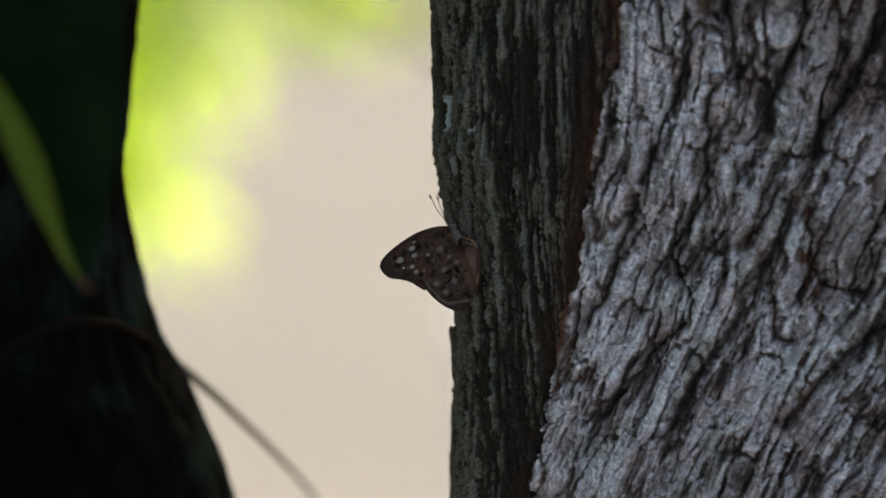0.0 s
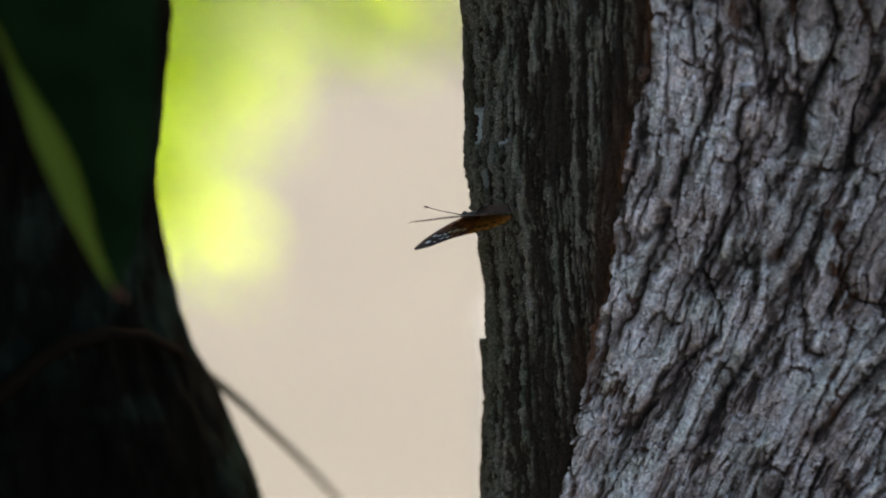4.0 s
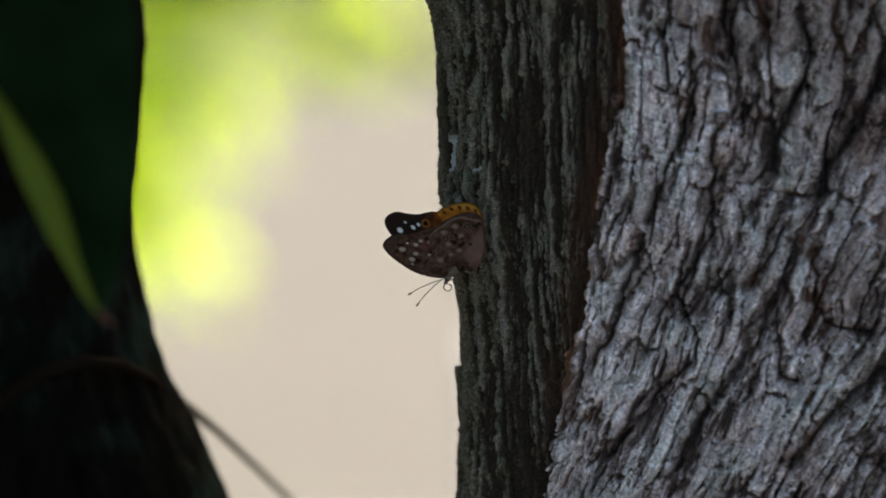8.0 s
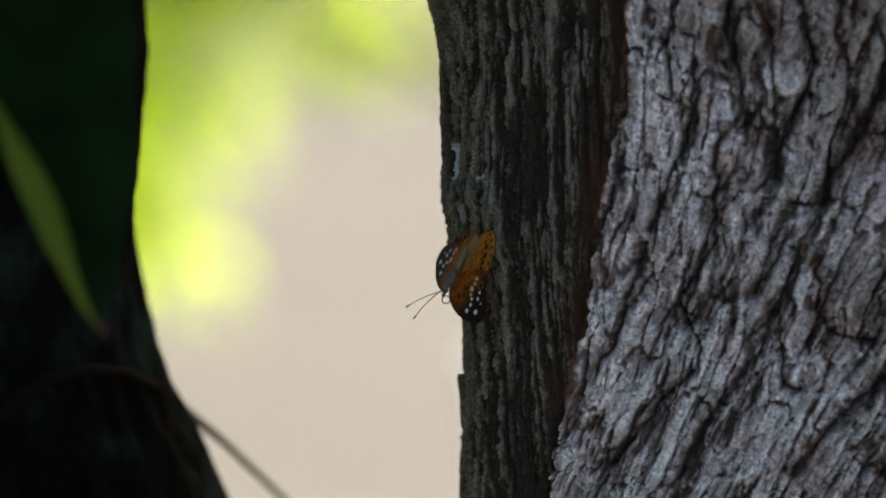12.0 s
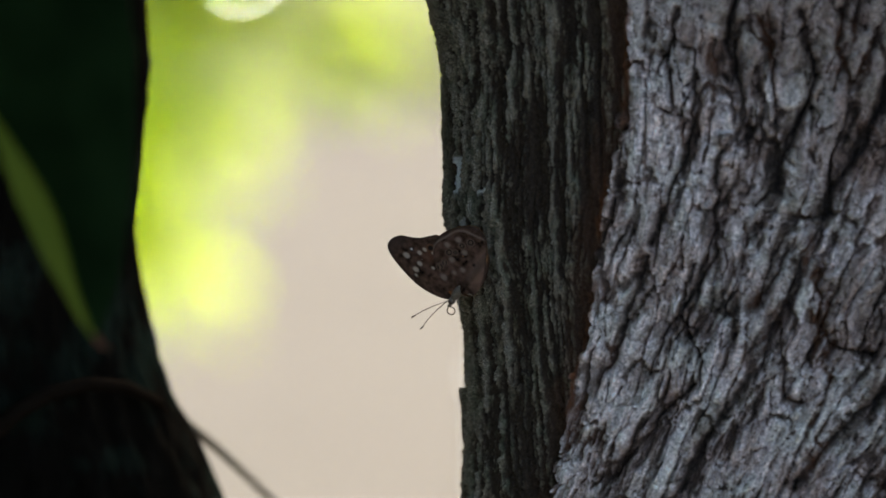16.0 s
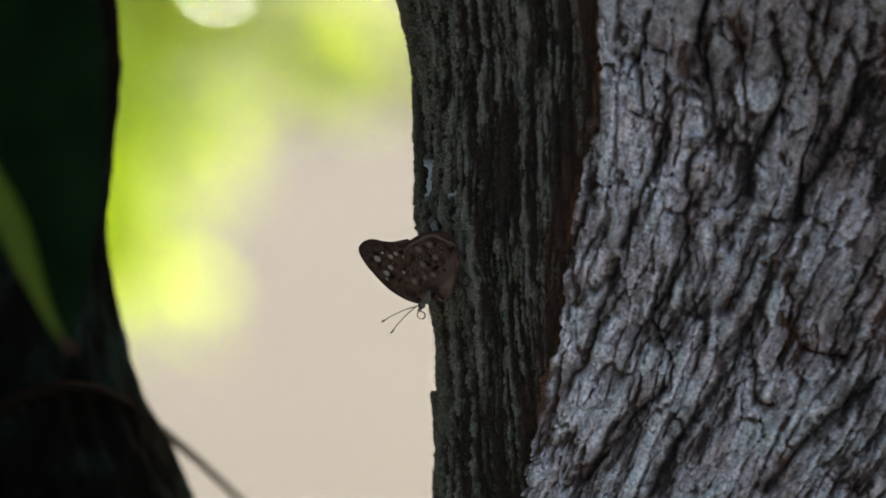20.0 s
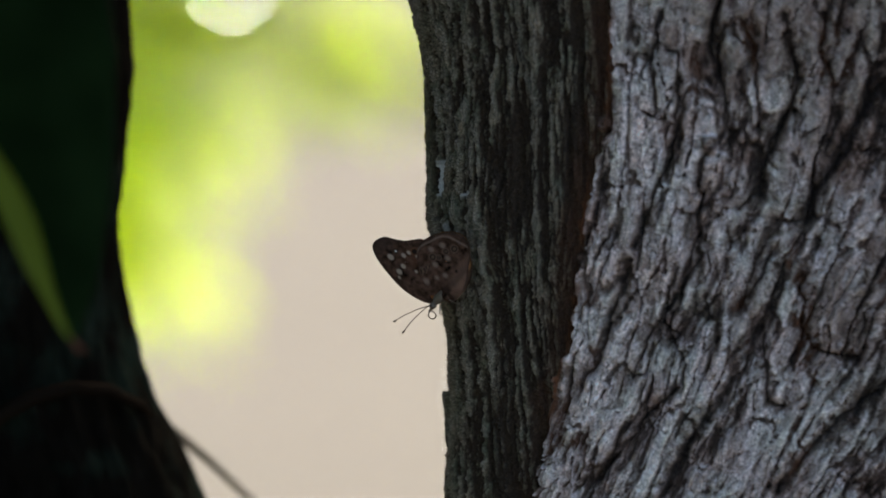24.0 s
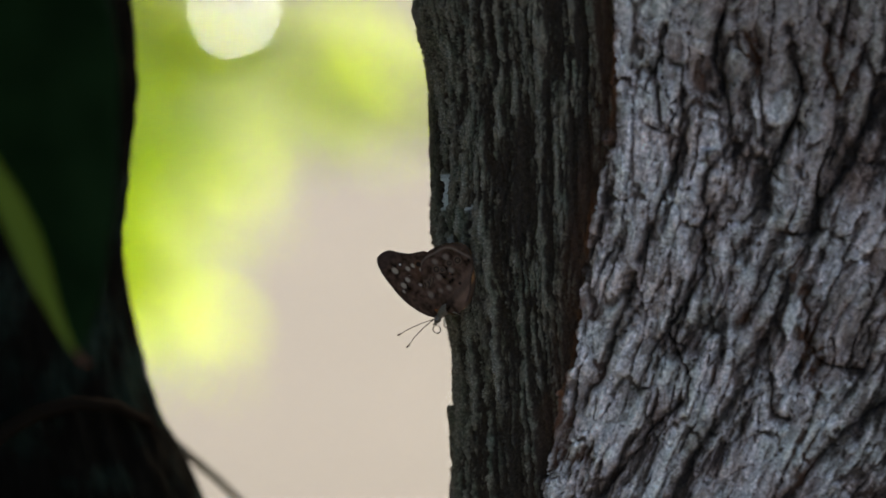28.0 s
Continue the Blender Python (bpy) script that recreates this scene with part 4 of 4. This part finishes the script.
HIND = ((4.5, 0.2), (4.6, 7), (8.5, 13.2), (13.0, 16.2), (16.6, 16.0), (19.8, 14.7), (22.8, 12.8), (25.2, 10.2), (25.8, 7.2), (24.2, 4.2), (20.6, 1.0), (15, -2.6), (9, -3.6), (5.5, -1.8))


def ball(name, size, material, parent, place, label="", seg=16):
    bm = bmesh.new()
    bmesh.ops.create_uvsphere(bm, u_segments=seg, v_segments=seg - 4, radius=1)
    for v in bm.verts:
        v.co = Vector((v.co.x * size[0], v.co.y * size[1], v.co.z * size[2])) + Vector(place)
        v.co *= MM
    me = bpy.data.meshes.new(name)
    bm.to_mesh(me)
    bm.free()
    me.polygons.foreach_set("use_smooth", [True] * len(me.polygons))
    me.materials.append(material)
    return child(name, me, parent, label)


def make_butterfly():
    fly = tagged(new("butterfly"), "brown and orange butterfly with white-spotted dark wing tips clinging to bark", "butterfly")
    mm = lambda pts: [Vector(p) * MM for p in pts]
    ball("thorax", (3.3, 1.2, 1.5), FUZZ, fly, (-4.6, 0, 0.8), "grey-brown furry thorax", 20)
    abdomen = tube_mesh("abdomen", mm([(-8, 0, 0.4), (-10, 0, 0.5), (-12.5, 0, 0.7), (-14.5, 0, 0.8), (-16, 0, 0.9), (-16.8, 0, 0.9)]),
                        [r * MM for r in (1.0, 1.05, 1.0, 0.85, 0.55, 0.12)], TAN_FUZZ, 16)
    child("abdomen", abdomen, fly, "tapered grey-brown abdomen")
    head = ball("head", (1.2, 1.3, 1.15), FUZZ, fly, (-0.9, 0, 0.7))
    for side in (1, -1):
        ball("eye", (0.65, 0.5, 0.7), EYE, head, (-0.6, 0.95 * side, 0.8))
        ball("palp", (0.9, 0.3, 0.35), FUZZ, head, (0.7, 0.4 * side, 0.5), seg=10)
    feelers = []
    for tip in ((14.6, -4.2, 2.8), (9.4, 5.7, 7.8)):
        root = Vector((-0.2, 0.4 if tip[1] > 0 else -0.4, 1.5))
        reach, bow = Vector(tip) - root, Vector((0, 0, 0.5))
        line = [reach * 0, reach * 0.33 + bow, reach * 0.66 + bow, reach * 0.86 + bow * 0.3]
        horn = child("antenna", tube_mesh("antenna", mm(line), [r * MM for r in (0.16, 0.14, 0.13, 0.13)], HORN, 8), fly)
        horn.matrix_basis = Matrix.Translation(root * MM)
        club = [line[-1], reach * 0.92, reach * 0.98, reach]
        child("club", tube_mesh("club", mm(club), [r * MM for r in (0.11, 0.24, 0.26, 0.08)], CLUB, 8), horn, "dark antenna club")
        feelers.append((horn, root * MM, reach))
    coil = [(1.9 + 1.25 * math.sin(a), 0.1, -1.1 - 1.25 * math.cos(a)) for a in np.linspace(-2.6, 3.4, 18)]
    child("proboscis", tube_mesh("proboscis", mm([(-0.2, 0, 0.0)] + coil), [0.2 * MM] * 19, HORN, 7), fly, "coiled proboscis")
    for side in (1, -1):
        for x, reach in ((-3.2, 2.6), (-6.4, -2.8)):
            joints = ((x, side * 1.2, -1.8), (x + 0.5 * reach, side * 3.4, -2.2), (x + reach, side * 4.6, -4.6), (x + 1.5 * reach, side * 5.6, -5.4))
            if side > 0 and reach > 0:  # the foreleg that reaches out over the bark
                joints = ((x, 1.2, -0.8), (-2.0, 3.6, -2.6), (-3.6, 4.6, -5.0), (-6.5, 5.4, -6.6))
            child("leg", tube_mesh("leg", mm(joints), [r * MM for r in (0.24, 0.2, 0.16, 0.12)], LEG, 7), fly)
    wings = []
    for side in (1, -1):
        for name, outline, fore in (("forewing", FORE, True), ("hindwing", HIND, False)):
            wings.append((side, child(name, wing_mesh(name, outline, fore, side), fly, "forewing, orange above with dark white-spotted tip" if fore else "hindwing with a row of dark eye spots")))
    return fly, wings, feelers


butterfly, butterfly_wings, butterfly_feelers = make_butterfly()
LEAN_OUT, HEAD_UP, SIT_BACK = radians(30.1), radians(16.6), 35.0


def sit(x, z, yaw, roll):
    """The butterfly's pose on the flank: its head x, z millimetres from the mark, turned on the bark and rolled on its axis."""
    out = Vector((-math.cos(LEAN_OUT), -math.sin(LEAN_OUT), 0))
    level = Vector((-math.sin(LEAN_OUT), math.cos(LEAN_OUT), 0))
    ahead = math.cos(radians(yaw)) * level + math.sin(radians(yaw)) * Vector((0, 0, 1))
    left = out.cross(ahead)
    nose = math.cos(HEAD_UP) * ahead + math.sin(HEAD_UP) * out
    back = nose.cross(left)
    r = radians(roll)
    left, back = math.cos(r) * left - math.sin(r) * back, math.cos(r) * back + math.sin(r) * left
    m = Matrix((nose, left, back)).transposed().to_4x4()
    return Matrix.Translation(spot_at(x, SIT_BACK, z / 1.01)) @ pose(0, 0, 0, -8.0) @ m


def feeler_pose(root, reach, seat, aim_way):
    """A feeler's pose on the butterfly when it points along aim_way in the open."""
    turn = reach.rotation_difference(seat.to_3x3().inverted() @ Vector(aim_way))
    return Matrix.Translation(root) @ turn.to_matrix().to_4x4()


def motions():
    seats = [
        (0, sit(3.26, 8.15, 73, 49)), (0.3, sit(1.37, 6.07, 50, 41)), (0.5, sit(0.34, 5.37, 48, 43)), (0.7, sit(0.27, 5.79, 51, 38)),
        (0.9, sit(0.21, 6.20, 57, 36)), (1.1, sit(0.17, 7.45, 62, 36)), (1.2, sit(-0.60, 7.97, 66, 35)), (1.3, sit(-1.37, 8.49, 65, 29)),
        (1.4, sit(-0.77, 6.33, 56, 32)), (1.5, sit(-0.17, 4.16, 47, 42)), (1.6, sit(-0.34, 4.51, 47, 39)), (1.7, sit(-1.37, 7.28, 56, 30)),
        (1.8, sit(-2.75, 8.84, 39, 25)), (1.9, sit(-2.66, 8.58, 46, 19)), (2, sit(-2.57, 8.32, 45, 18)), (2.1, sit(-2.49, 9.45, 43, 18)),
        (2.2, sit(-2.40, 10.57, 41, 20)), (2.3, sit(-2.06, 10.63, 42, 22)), (2.4, sit(-1.72, 10.69, 41, 19)), (2.5, sit(-1.37, 10.75, 38, 25)),
        (2.6, sit(-1.20, 10.66, 39, 19)), (2.7, sit(-1.03, 10.57, 39, 24)), (2.8, sit(-2.06, 10.05, 35, 22)), (2.9, sit(-2.49, 9.01, 27, 18)),
        (3, sit(-2.92, 7.97, 26, 18)), (3.1, sit(-2.40, 8.84, 25, 16)), (3.2, sit(-2.75, 10.40, 29, 17)), (3.3, sit(-2.40, 13.52, 36, 11)),
        (3.4, sit(-3.43, 16.64, 32, -3)), (3.5, sit(-3.26, 16.81, 26, -1)), (5.5, sit(-1.20, 1.39, -57, -7)), (5.6, sit(-0.63, 1.50, -60, -12)),
        (5.8, sit(0.51, 1.73, -61, -14)), (6, sit(-0.3, 2.08, -57, -13)), (6.1, sit(-0.3, 2.04, -55, -13)), (6.2, sit(-0.34, 1.99, -55, -13)),
        (6.3, sit(-0.51, 1.95, -55, -17)), (6.4, sit(-0.69, 1.91, -51, -22)), (6.6, sit(-0.69, 3.29, -49, -28)), (6.8, sit(-0.55, 3.15, -52, -28)),
        (7, sit(-0.41, 3.02, -48, -28)), (7.1, sit(-0.34, 2.95, -51, -28)), (7.2, sit(0.34, 2.25, -56, -18)), (7.3, sit(-0.86, 1.39, -59, -6)),
        (7.4, sit(-2.06, 0.52, -65, -19)), (7.5, sit(-2.23, 0.39, -65, -19)), (7.8, sit(-2.75, 0.00, -63, -20)), (7.9, sit(-0.69, 1.91, -63, -17)),
        (8, sit(-0.1, 2.4, -47, -31)), (8.1, sit(1.37, 2.95, -51, -38)), (8.2, sit(1.14, 2.77, -48, -38)), (9, sit(0.48, 2.22, -50, -38)),
        (9.4, sit(0.34, 2.08, -52, -42)), (9.5, sit(0.17, 3.47, -56, -18)), (9.6, sit(-0.69, 2.34, -61, -18)), (9.7, sit(-1.54, 1.5, -64, -18)),
        (10.5, sit(-1.7, 1.4, -64, -18)), (12, sit(-1.7, 1.2, -64, -18)), (12.5, sit(-0.86, 1.39, -60, -19)), (13.1, sit(0.17, 2.60, -50, -42)), (14.5, sit(0.17, 2.60, -48, -44)),
        (17, sit(-0.51, 1.56, -47, -43)), (20, sit(-0.55, 1.56, -46, -44)), (23, sit(-0.75, 1.6, -43, -45)), (25, sit(-0.8, 1.6, -45, -50)),
        (27, sit(-0.8, 1.6, -47, -50)), (28, sit(-0.8, 1.6, -47, -51))]
    walk(butterfly, seats)
    pointing = (((-5.5, 10.0, 7.0), (-9.5, 8.0, 6.7), (-9.0, 7.5, -10.2)), ((-4.0, 9.0, 7.5), (-10.5, 5.5, 3.7), (-11.05, -3.0, -4.5)))
    for (horn, root, reach), (tucked, raised, lowered) in zip(butterfly_feelers, pointing):
        rest = Matrix.Translation(root)
        walk(horn, [(t, feeler_pose(root, reach, seat, raised if t else tucked)) for t, seat in seats if t < 1.15] + [(1.4, rest), (3.5, rest)]
             + [(t, feeler_pose(root, reach, seat, lowered)) for t, seat in seats if t >= 5.5])
    for side, wing in butterfly_wings:
        s = lambda lift: pose(0, 0, 0, side * min(lift * 1.02, 89.6), 0, 0)
        press = 8 if side > 0 else 0  # spread flat, this wing presses down on the round of the stem
        low = 14 if side > 0 and wing.name.startswith("hindwing") else 0  # this wing lags on the first beat after the turn
        walk(wing, [
        (0, s(88)), (0.3, s(88)), (0.5, s(88)), (0.7, s(88)),
        (0.9, s(88)), (1.0, s(87)), (1.1, s(65)), (1.2, s(46)), (1.3, s(20)),
        (1.4, s(53)), (1.5, s(82)), (1.6, s(81)), (1.7, s(62)),
        (1.8, s(20)), (1.9, s(4)), (2, s(3)), (2.1, s(8)),
        (2.2, s(39)), (2.3, s(59)), (2.4, s(77)), (2.5, s(82)),
        (2.6, s(85)), (2.7, s(84)), (2.8, s(47)), (2.9, s(16)),
        (3, s(4)), (3.1, s(9)), (3.2, s(36)), (3.3, s(66)),
        (3.4, s(80)), (3.5, s(80)), (5.5, s(35 - 0.7 * low)), (5.6, s(9)),
        (5.8, s(4)), (6, s(35 - 0.7 * low)), (6.1, s(63 - low)), (6.2, s(71 - 0.5 * low)),
        (6.3, s(79)), (6.4, s(83)), (6.6, s(88)), (6.8, s(88)),
        (7, s(88)), (7.1, s(88)), (7.2, s(76)), (7.3, s(6)),
        (7.4, s(-2 - press)), (7.5, s(-2 - press)), (7.8, s(-1 - press)), (7.9, s(21)),
        (8, s(75 - 0.6 * press)), (8.1, s(88)), (8.2, s(88)), (9, s(88)),
        (9.4, s(88)), (9.5, s(51)), (9.6, s(3 - 0.6 * press)), (9.7, s(-4 - press)),
        (10.5, s(-3 - press)), (12, s(-3 - press)), (12.5, s(7 - 0.6 * press)), (12.8, s(60)), (13.1, s(88)), (14.5, s(88)),
        (17, s(88)), (23, s(88)), (25, s(88)), (27, s(88)),
        (28, s(88))])
    turned = wet_leaf_rest @ pose(0, 0, 0, 50, 20, 0)  # the breeze turns it away from the sun
    walk(wet_leaf, [(0, turned), (15.3, turned), (15.7, wet_leaf_rest), (16.3, wet_leaf_rest), (16.8, turned), (19.4, turned), (20.0, wet_leaf_rest), (28, wet_leaf_rest)])
    walk(hanging_leaf, [(0, hang(-1)), (0.5, hang(2)), (1, hang(2)), (2, hang(-5)), (3, hang(-1)), (3.5, hang(0.5)), (5.5, hang(0)), (6, hang(4)), (7, hang(1)), (8, hang(4)),
                        (10, hang(3)), (12, hang(2)), (15, hang(1.5)), (20, hang(1)), (24, hang(0)), (28, hang(0))])


motions()
